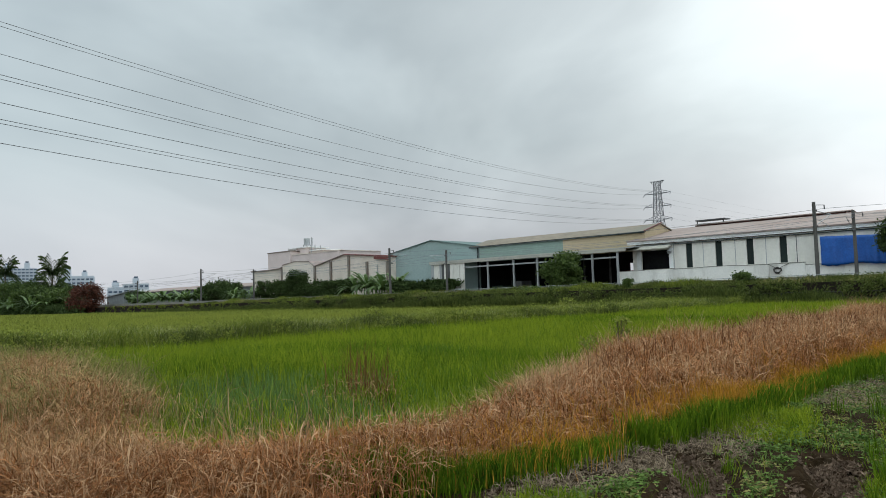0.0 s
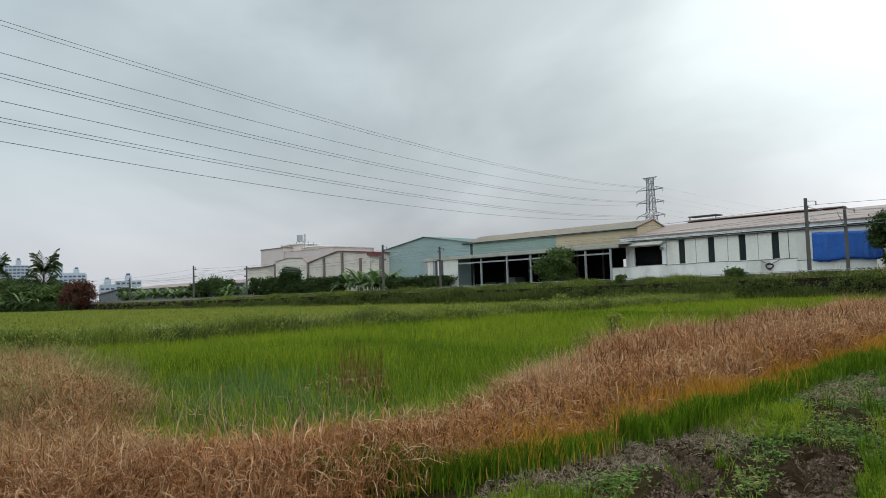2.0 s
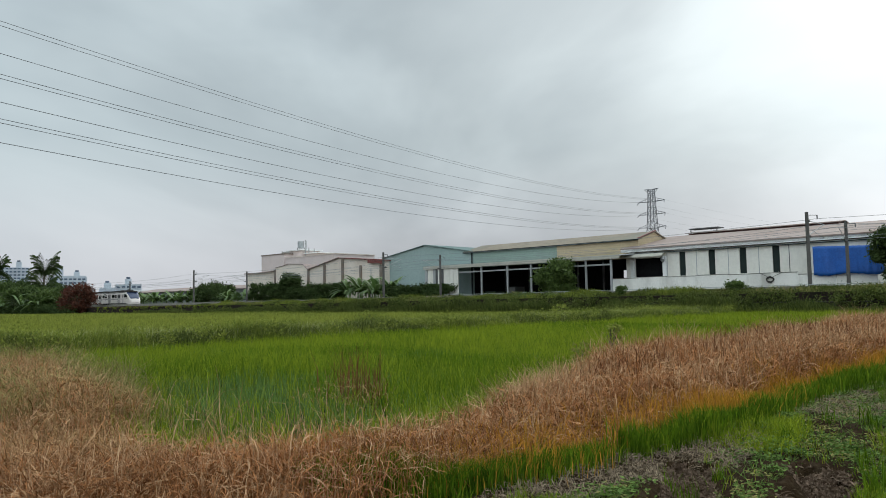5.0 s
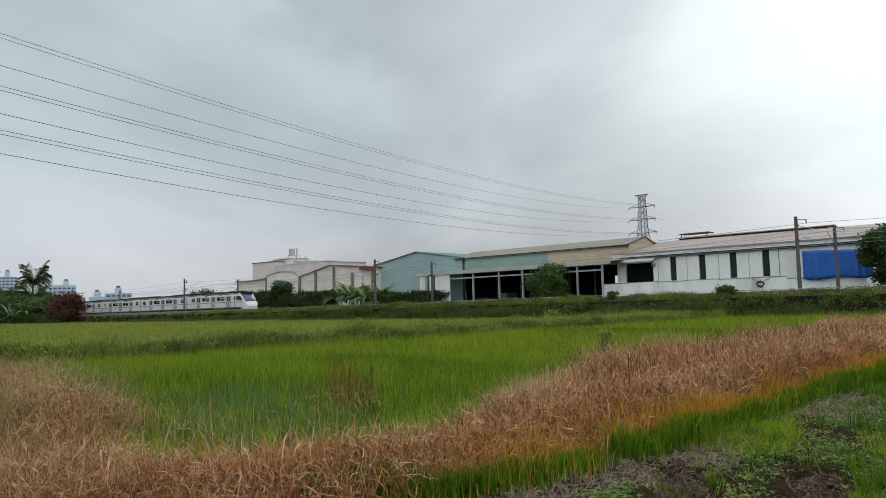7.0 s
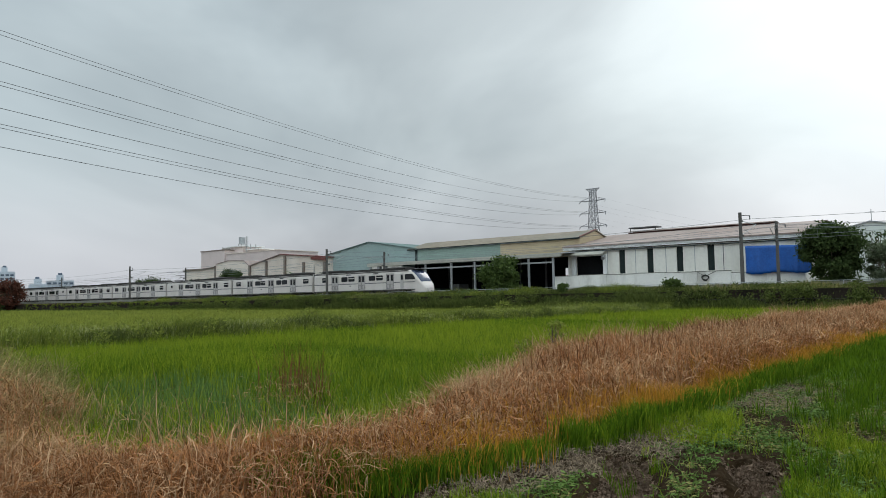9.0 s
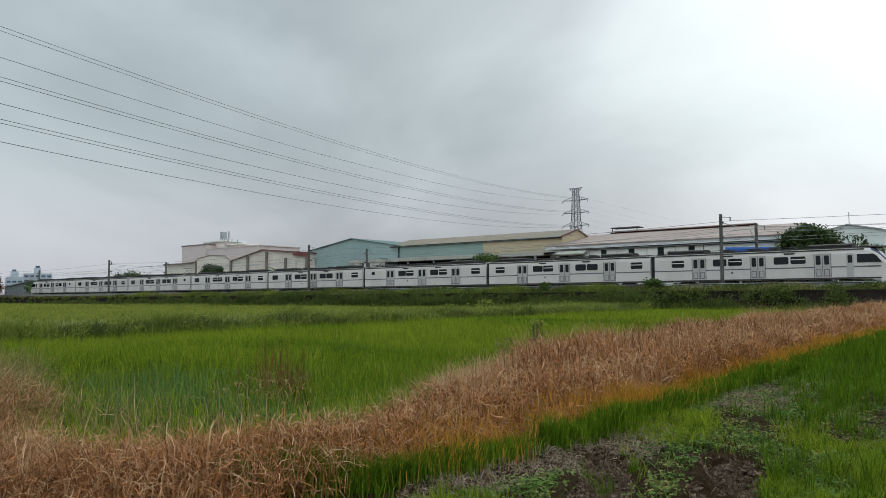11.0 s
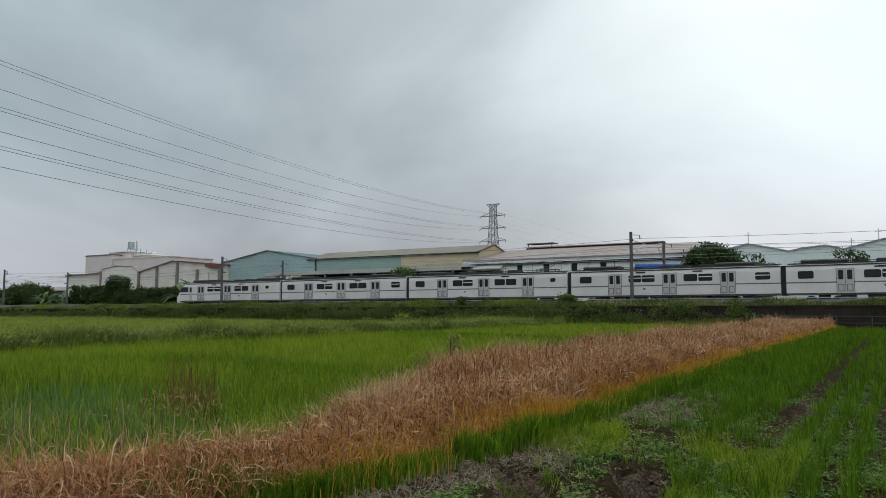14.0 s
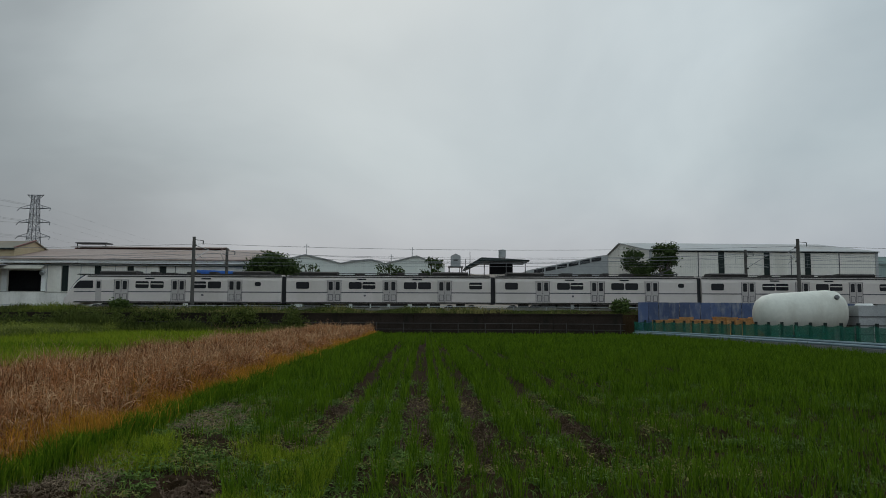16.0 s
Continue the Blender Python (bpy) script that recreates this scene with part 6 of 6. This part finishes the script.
def apartment(x, y, width, h, seed):
    a = thing("apartment_block", "distant pale blue high-rise apartment block", "building", (x, y, 1), group="distant apartment blocks")
    a.rotation_euler = (0, 0, math.atan2(-x, y))
    w = width / 2
    r = random.Random(seed)
    bm = box(bmesh.new(), -w, w, 0, 22, -0.5, h)
    part("wall", bm, "apart", a)
    for i in range(max(1, int(w / 6))):
        c = -w + (i + 0.5) * 2 * w / max(1, int(w / 6))
        tall = r.uniform(3.0, 6)
        part("roof_house", box(bmesh.new(), c - 2.4, c + r.uniform(1.6, 3.0), 3, 10, h, h + tall), "apart", a)
        part("roof_slab", box(bmesh.new(), c - 1.5, c + 1.0, 3.5, 8, h + tall, h + tall + 1.3), "apart_win", a)
    n = max(3, int(2 * w / 3))
    me = None
    for f in range(int(h / 2.9)):
        for i in range(n):
            c = -w + (i + 0.5) * 2 * w / n
            if me is None:
                me = finish(box(bmesh.new(), -w / n * 0.72, w / n * 0.72, -0.12, 0.03, 0, 1.25))
            part("window", me, "apart_win", a).location = (c, 0, 1.4 + f * 2.9)
    for i in range(n + 1):
        c = -w + i * 2 * w / n
        if i % 2 == 0:
            part("fin", box(bmesh.new(), c - 0.5, c + 0.5, -0.7, 0, 0, h - 1), "apart", a)
    return a


# ---- pylon and power lines ----
PYLON, PYLON2 = Vector((-116.1, 220, 1.3)), Vector((-45.6, -76.5, 0))


def make_pylon():
    p = thing("pylon", "grey lattice steel power pylon", "pylon", PYLON)
    H = 35.4
    def half(z): return 3.2 * (1 - z / 24) + 1.2 * z / 24 if z < 24 else 1.2 - 0.45 * (z - 24) / 12
    tower = bmesh.new()
    levels = [0, 5, 9.5, 13.5, 17, 20, 22.5, 25, 27.5, 29.5, 31.5, 33.5, 35.4]
    for z0, z1 in zip(levels[:-1], levels[1:]):
        a, b = half(z0), half(z1)
        for sx, sy in ((1, 1), (1, -1), (-1, -1), (-1, 1)):
            rod(tower, (sx * a, sy * a, z0), (sx * b, sy * b, z1), 0.11, n=4)
            ox, oy = (-sx, sy) if sx == sy else (sx, -sy)
            rod(tower, (sx * a, sy * a, z0), (ox * b, oy * b, z1), 0.07, n=4)
            rod(tower, (ox * a, oy * a, z0), (sx * b, sy * b, z1), 0.07, n=4)
            rod(tower, (sx * b, sy * b, z1), (ox * b, oy * b, z1), 0.07, n=4)
    part("tower", tower, "pylon_steel", p)
    for z, w in ((22.9, 4.7), (27.2, 4.6), (31.4, 4.5), (35.4, 2.5)):
        for s in (-1, 1):
            bm = bmesh.new()
            b = half(z)
            rod(bm, (s * b, 0.6, z), (s * w, 0, z + 0.15), 0.09, n=4)
            rod(bm, (s * b, -0.6, z), (s * w, 0, z + 0.15), 0.09, n=4)
            rod(bm, (s * half(z), 0, z + 1.3 if z < 35 else z - 1.4), (s * w, 0, z + 0.2), 0.08, n=4)
            for k in (0.35, 0.65):
                rod(bm, (s * (b + (w - b) * k), 0, z), (s * (b + (w - b) * k), 0, z + (1.3 * (1 - k) if z < 35 else -1.4 * (1 - k))), 0.05, n=4)
            arm = part("crossarm", bm, "pylon_steel", p)
            if z < 35:
                part("insulator", rod(bmesh.new(), (s * w, 0, z + 0.1), (s * (w + 0.25), -0.9, z - 0.75), 0.12, 0.1, 6), "pylon_steel", arm)
    for z, w, r, sag, end in ((22.8, 4.9, 0.033, 6.5, -2.0), (27.2, 4.7, 0.033, 7.15, -2.4), (31.6, 4.5, 0.03, 7.35, -2.3)):
        for s in (-1, 1):
            for off in ((-0.19, 0.19) if s > 0 else (0.0,)):
                pts = []
                for i in range(41):
                    u = i / 40
                    q = PYLON.lerp(PYLON2 + Vector((0, 0, end)), u) + Vector((s * w * (1 - 0.31 * u) + off, 0, z + (off * 0.6)))
                    q.z -= 4 * sag * u * (1 - u)
                    pts.append(q)
                wire("power_line", pts, r if s < 0 else r * 0.8, "dark overhead power line strung from the pylon", group="power lines")
            # the span that runs on beyond the pylon
            pts = []
            for i in range(13):
                u = i / 12
                q = PYLON + Vector((s * w + 45 * u, 330 * u, z - 4 * 6 * u * (1 - u)))
                pts.append(q)
            wire("power_line", pts, 0.012, "dark overhead power line strung from the pylon", group="power lines")


# ---- plants ----
def tree(name, label, x, y, z, h, w, material="leaf", leaves=5000, size=0.16, seed=1, trunk=0.35, group="", low=0.3, fill=1.0):
    r = random.Random(seed)
    t = thing(name, label, "tree" if h > 3 else "bush", (x, y, z), group=group)
    bm = bmesh.new()
    top = Vector((r.uniform(-0.2, 0.2), r.uniform(-0.2, 0.2), h * 0.55))
    rod(bm, (0, 0, -0.3), top, 0.05 * h * trunk, 0.025 * h * trunk, 8)
    cs, rs = [], []
    n = 34
    for i in range(n):
        a = i * 2.4 + r.uniform(-0.3, 0.3)
        u = r.uniform(low, 0.9)
        rad = w / 2 * (0.35 + 0.65 * math.sin(math.pi * min(1, max(0.08, (u - low) / (1.12 - low))))) * r.uniform(0.55, 0.85)
        e = Vector((rad * math.cos(a), rad * math.sin(a), h * u))
        rod(bm, top * r.uniform(0.5, 1.0), e, 0.012 * h * trunk, 0.005 * h, 5)
        cs.append(e)
        rs.append(w * r.uniform(0.09, 0.2) * fill)
    cs.append(Vector((0, 0, h * 0.88)))
    rs.append(w * 0.17)
    cs.append(Vector((0, 0, h * 0.6)))
    rs.append(w * 0.3)
    part("trunk", bm, "bark", t)
    part("crown", leaf_cloud(cs, rs, leaves, size, material), material, t)
    return t


def frond_mesh(n, length, width, droop, lift, material, name, rng, segs=6):
    """Arching strips from a common root: banana leaves or palm fronds."""
    V, Q = [], []
    for i in range(n):
        a = rng.uniform(0, math.tau)
        L = length * rng.uniform(0.75, 1.15)
        up = lift * rng.uniform(0.5, 1.3)
        base = len(V)
        for k in range(segs + 1):
            u = k / segs
            rr = L * u * (0.55 + 0.45 * math.cos(up * 0.6))
            zz = L * (up * u - droop * u * u)
            wv = width * math.sin(math.pi * min(0.97, 0.08 + 0.9 * u)) / 2
            cx, cy = rr * math.cos(a), rr * math.sin(a)
            V += [(cx - wv * math.sin(a), cy + wv * math.cos(a), zz - 0.12 * wv), (cx, cy, zz), (cx + wv * math.sin(a), cy - wv * math.cos(a), zz - 0.12 * wv)]
        for k in range(segs):
            b = base + 3 * k
            Q += [(b, b + 1, b + 4, b + 3), (b + 1, b + 2, b + 5, b + 4)]
    return mesh_np(name, np.array(V), np.array(Q), material)


def banana(x, y, z, h, seed):
    r = random.Random(seed)
    t = thing("banana_plant", "banana plant with broad arching green leaves", "plant", (x, y, z), group="banana plants")
    part("stem", rod(bmesh.new(), (0, 0, -0.3), (0, 0, h * 0.36), 0.16, 0.1, 8), "banana", t)
    o = part("leaves", frond_mesh(17, h * 0.72, 0.6, 0.85, 1.15, "banana", "leaves", r), "banana", t)
    o.location = (0, 0, h * 0.3)
    return t


def palm(x, y, z, h, seed):
    r = random.Random(seed)
    t = thing("palm_tree", "palm tree with drooping feather fronds", "tree", (x, y, z), group="palms at the field's end")
    part("trunk", rod(bmesh.new(), (0, 0, -0.3), (0.3, 0.1, h * 0.78), 0.3, 0.2, 8), "bark", t)
    V, Q = [], []
    for i in range(54):
        a, up = r.uniform(0, math.tau), r.uniform(0.1, 1.9)
        L = r.uniform(4.6, 6.2)
        for k in range(18):
            u = (k + 1) / 18
            rr, zz = L * u * (0.9 - 0.25 * up * 0.6), L * (up * u - 0.85 * u * u)
            for s in (-1, 1):
                ln_ = 1.1 * math.sin(math.pi * min(0.95, u + 0.08)) + 0.15
                b = len(V)
                cx, cy = rr * math.cos(a), rr * math.sin(a)
                ex = cx + ln_ * (0.5 * math.cos(a) - s * math.sin(a) * 0.8)
                ey = cy + ln_ * (0.5 * math.sin(a) + s * math.cos(a) * 0.8)
                V += [(cx, cy, zz), (cx + 0.28 * math.cos(a), cy + 0.28 * math.sin(a), zz), (ex + 0.09, ey, zz - 0.55), (ex - 0.09, ey, zz - 0.55)]
                Q.append((b, b + 1, b + 2, b + 3))
    o = part("fronds", mesh_np("fronds", np.array(V), np.array(Q), "leaf_dark"), "leaf_dark", t)
    o.location = (0.3, 0.1, h * 0.78)
    return t


def make_plants():
    tree("round_tree", "round dark green tree before the open shed", -59.2, 84.6, 1.4, 5.5, 5.8, "leaf", 20000, 0.19, 3, low=0.05, fill=1.1)
    tree("broad_tree", "broad dense green tree beside the blue tarpaulin", -17.3, 84.5, 1.4, 7.1, 5.8, "leaf_dark", 26000, 0.18, 4, low=0.08, fill=1.15)
    tree("pale_shrub", "pale leafy shrub beside the broad tree", -12.6, 85.5, 1.4, 5.0, 4.4, "leaf_grey", 7000, 0.15, 14, low=0.1)
    tree("slender_tree", "slender feathery tree behind the railway", 0.9, 96, 1.4, 8.4, 3.2, "leaf_dark", 1500, 0.18, 6, low=0.35)
    tree("slender_tree", "slender feathery tree behind the railway", -4.5, 98, 1.4, 7.4, 5.0, "leaf_dark", 1500, 0.18, 7, low=0.35)
    tree("sapling", "thin sapling with sparse leaves behind the railway", -15.5, 100, 1.4, 7.6, 3.4, "leaf_dark", 600, 0.2, 8, low=0.45)
    for i, (x, y, h, w) in enumerate(((25.6, 88, 8.7, 3.4), (28.8, 88, 9.6, 3.1))):
        tree("street_tree", "slim dark tree before the long white hall", x, y, 1.4, h, w, "leaf_dark", 9000, 0.15, 30 + i, group="trees before the hall", low=0.28, fill=1.35)
    tree("dense_evergreen", "dark dense evergreen beside the beige sheds", -121.5, 83.6, 1.3, 6.3, 4.4, "leaf_dark", 10000, 0.2, 77, low=0.05, fill=1.15)
    r = random.Random(21)
    x = -150.0
    i = 0
    while x < -80:
        h = r.uniform(2.6, 4.0)
        if -107 < x < -93 or -150 < x < -134:
            banana(x, 83.5 + r.uniform(-1.5, 1.5), 1.35, (h + 2.0) * (1.12 if x > -110 else 0.85), i)
            x += r.uniform(0.9, 1.5)
        else:
            tree("shrub", "dark green shrub beside the railway", x, 84.5 + r.uniform(-1, 1), 1.3, h + 0.9 if x < -100 else min(h, 3.0), r.uniform(3.5, 4.8), "leaf_dark", 4600, 0.2, i, group="shrubs behind the track", low=0.05)
            x += r.uniform(2.2, 3.2)
        i += 1
    for k in range(26):
        banana(-202 + 1.5 * k + r.uniform(-0.7, 0.7), 86 + r.uniform(-1.5, 1.5), 1.2, r.uniform(4.4, 5.8), i)
        i += 1
    for x, y, h, w in ((-158, 87, 5.6, 7), (-152, 86, 5.2, 6), (-165, 88, 4.8, 7), (-210, 90, 4.5, 7)):
        tree("roadside_tree", "dark green tree beside the railway", x, y, 1.2, h, w, "leaf_dark", 3500, 0.24, i, group="trees behind the track", low=0.1)
        i += 1
    # thicket at the field's far end
    tree("red_bush", "reddish brown bush at the field's end", -170.5, 61.5, 0, 6.6, 8.0, "leaf_red", 9000, 0.22, 50, low=0.05)
    for k in range(17):
        x, y = -182 - k * 6.5 + r.uniform(-2, 2), 60 + r.uniform(-2, 6)
        tree("thicket_tree", "dark green thicket tree at the field's end", x, y, 0, 5.9 + min(4.6, 0.38 * k) + r.uniform(-0.9, 1.0), r.uniform(7, 10), "leaf_dark" if k % 3 else "leaf", 5000, 0.3, 60 + k, group="thicket at the field's end", low=0.02)
    for k in range(16):
        banana(-180 - k * 5.5 + r.uniform(-2, 2), 57.5 + r.uniform(-1.5, 2), 0, r.uniform(5.0, 7.0) + 0.08 * k, 300 + k)
    palm(-219, 70, 0, 14.2, 1)
    palm(-262, 70, 0, 16.5, 2)
    palm(-276, 69, 0, 18.5, 3)
    palm(-206, 66, 0, 7.5, 4)
    # weeds with a shape of their own on the bund
    for x, y, h, w, n in ((-8.45, 14.1, 0.95, 0.5, 420), (-8.3, 12.6, 0.6, 0.5, 260), (-29, 24.5, 1.0, 1.2, 260), (-31, 17, 0.9, 1.2, 260), (-30, 43, 1.1, 1.5, 260)):
        tree("tall_weed", "tall leafy green weed standing above the grass", x, y, 0.15, h, w, "weed_pale", n, 0.04 if h < 1.0 else 0.09, int(y), trunk=0.25, group="tall weeds", low=0.1)
    for x, y, z, h, w in ((-27.0, 66.0, 1.9, 1.0, 1.9), (-38.5, 66.0, 1.9, 0.85, 1.2), (-50, 65.0, 1.5, 0.75, 2.6), (-46.5, 65.0, 1.5, 0.7, 2.0), (17.5, 66, 1.9, 1.3, 1.8)):
        tree("bank_bush", "small bush on the railway bank", x, y, z, h, w, "leaf", 1100, 0.12, int(-x), group="bushes on the bank", low=0.05)


# ---- the yard beside the paddy ----
def make_yard():
    f = thing("net_fence", "dark green shade net fence on short posts", "fence", (0, 0, 0))
    def fx(y): return float(np.interp(y, [18, 33, 41, 48, 56, 63], [21.6, 21.1, 20.9, 20.3, 19.5, 17.9]))
    ys_ = [20 + 1.43 * i for i in range(31)]
    for a, b in zip(ys_[:-1], ys_[1:]):
        part("post", rod(bmesh.new(), (fx(a) + 0.15, a, -0.2), (fx(a) + 0.15, a, 1.38), 0.1), "dark_green_steel", f)
        bm = bmesh.new()
        n = 6
        rows_ = []
        for z in (0.35, 0.8, 1.25):
            rows_.append([bm.verts.new((fx(a + (b - a) * k / n) + 0.05 * math.sin(k * 2.1 + a), a + (b - a) * k / n, z - (0.08 * math.sin(math.pi * k / n) if z > 1 else 0))) for k in range(n + 1)])
        for p, q in zip(rows_[:-1], rows_[1:]):
            for k in range(n):
                bm.faces.new((p[k], p[k + 1], q[k + 1], q[k]))
        o = part("net", bm, "net", f)
        o.modifiers.new("thick", "SOLIDIFY").thickness = 0.012
    k = thing("concrete_channel", "low concrete kerb with blue-grey pipes along the paddy", "kerb", (0, 0, 0), kind="structure")
    for y0, y1 in ((18, 33), (33, 41), (41, 48), (48, 56), (56, 62.6)):
        bm = bmesh.new()
        v = [(fx(y0) - 0.45, y0), (fx(y1) - 0.45, y1 - 0.02), (fx(y1) - 0.1, y1 - 0.02), (fx(y0) - 0.1, y0)]
        lo, hi = [bm.verts.new((a, b, -0.2)) for a, b in v], [bm.verts.new((a, b, 0.22)) for a, b in v]
        bm.faces.new(lo)
        bm.faces.new(hi)
        for i in range(4):
            bm.faces.new((lo[i], lo[(i + 1) % 4], hi[(i + 1) % 4], hi[i]))
        part("kerb", bm, "kerb", k)
        for dx, z in ((-0.3, 0.3), (-0.12, 0.42)):
            part("pipe", rod(bmesh.new(), (fx(y0) + dx, y0, z), (fx(y1) + dx, y1, z), 0.07, n=8), "pipe_blue", k)
    # big white tank lying on its side
    t = thing("storage_tank", "large white fibreglass storage tank lying on saddles", "tank", (26.2, 51, 0.2))
    t.rotation_euler = (0, radians(-2.5), 0)
    R = 1.55
    secs = []
    for x, rr in ((-3.15, 0.25), (-3.05, 0.7), (-2.85, 1.05), (-2.5, 1.3), (-1.95, 1.45), (2.0, 1.55), (2.5, 1.45), (2.8, 1.2), (3.0, 0.75), (3.05, 0.25)):
        secs.append([(x, rr * math.cos(a * math.tau / 28), 1.75 + rr * math.sin(a * math.tau / 28)) for a in range(28)])
    shell_ = part("shell", loft(secs), "tank", t, smooth=True)
    part("manhole", rod(bmesh.new(), (2.0, -1.2, 2.72), (2.0, -1.34, 2.8), 0.16, n=12), "dark_steel", shell_)
    for x in (-1.9, 1.9):
        part("saddle", box(bmesh.new(), x - 0.2, x + 0.2, -1.1, 1.1, -0.5, 0.65), "concrete", t)
    for i, (x, y, w, h) in enumerate(((30.4, 50.5, 2.0, 2.5), (32.7, 50, 2.2, 2.6), (35.2, 50, 2.2, 2.5))):
        b = thing("grey_tank_box", "grey square plastic tank", "tank", (x, y, 0), group="grey tanks in the yard")
        body = part("body", box(bmesh.new(), -w / 2, w / 2, -1, 1, 0, h), "steel", b)
        part("lid", rod(bmesh.new(), (0, 0, h), (0, 0, h + 0.15), 0.6, 0.5, 14), "white_paint", body)
        for z in (0.5, 1.1, 1.7):
            part("band", box(bmesh.new(), -w / 2 - 0.03, w / 2 + 0.03, -1.03, 1.03, z, z + 0.08), "dark_steel", body)
    s = thing("blue_sheet_fence", "weathered blue sheet hoarding below the railway", "fence", (0, 63.1, 0))
    for i in range(22):
        z = 0.25 * math.sin(i * 1.7)
        part("sheet", box(bmesh.new(), 18.3 + 0.9 * i, 19.16 + 0.9 * i, 0.03 * (i % 2), 0.06 + 0.03 * (i % 2), -0.1, 2.9 + 0.06 * z), "blue_sheet", s)
    r = random.Random(4)
    for i in range(12):
        c = thing("orange_crate", "orange plastic crate stacked in the yard", "crate", (19.3 + 0.66 * i + r.uniform(-0.1, 0.1), 60.5 - 0.15 * i, 0), group="orange crates")
        h = r.uniform(1.35, 1.7)
        part("body", box(bmesh.new(), -0.42, 0.42, -0.4, 0.4, 0, h), "orange_stuff", c)
        part("rim", box(bmesh.new(), -0.46, 0.46, -0.44, 0.44, h - 0.1, h + 0.02), "orange_stuff", c)


make_railway()
make_catenary()
train = make_train()
make_factories()
make_left_buildings()
apartment(-748, 210, 32, 38, 1)
apartment(-800, 215, 24, 36, 5)
apartment(-602, 210, 25, 25, 2)
apartment(-532, 212, 10, 14, 3)
apartment(-497, 212, 16, 15.5, 4)
make_pylon()
make_plants()
make_yard()


def motions():
    walk(train, [(t, pose(x, 72.0, rail_z(x), 0, -math.degrees(math.atan(GRADE)), 0)) for t, x in FRONT])


motions()
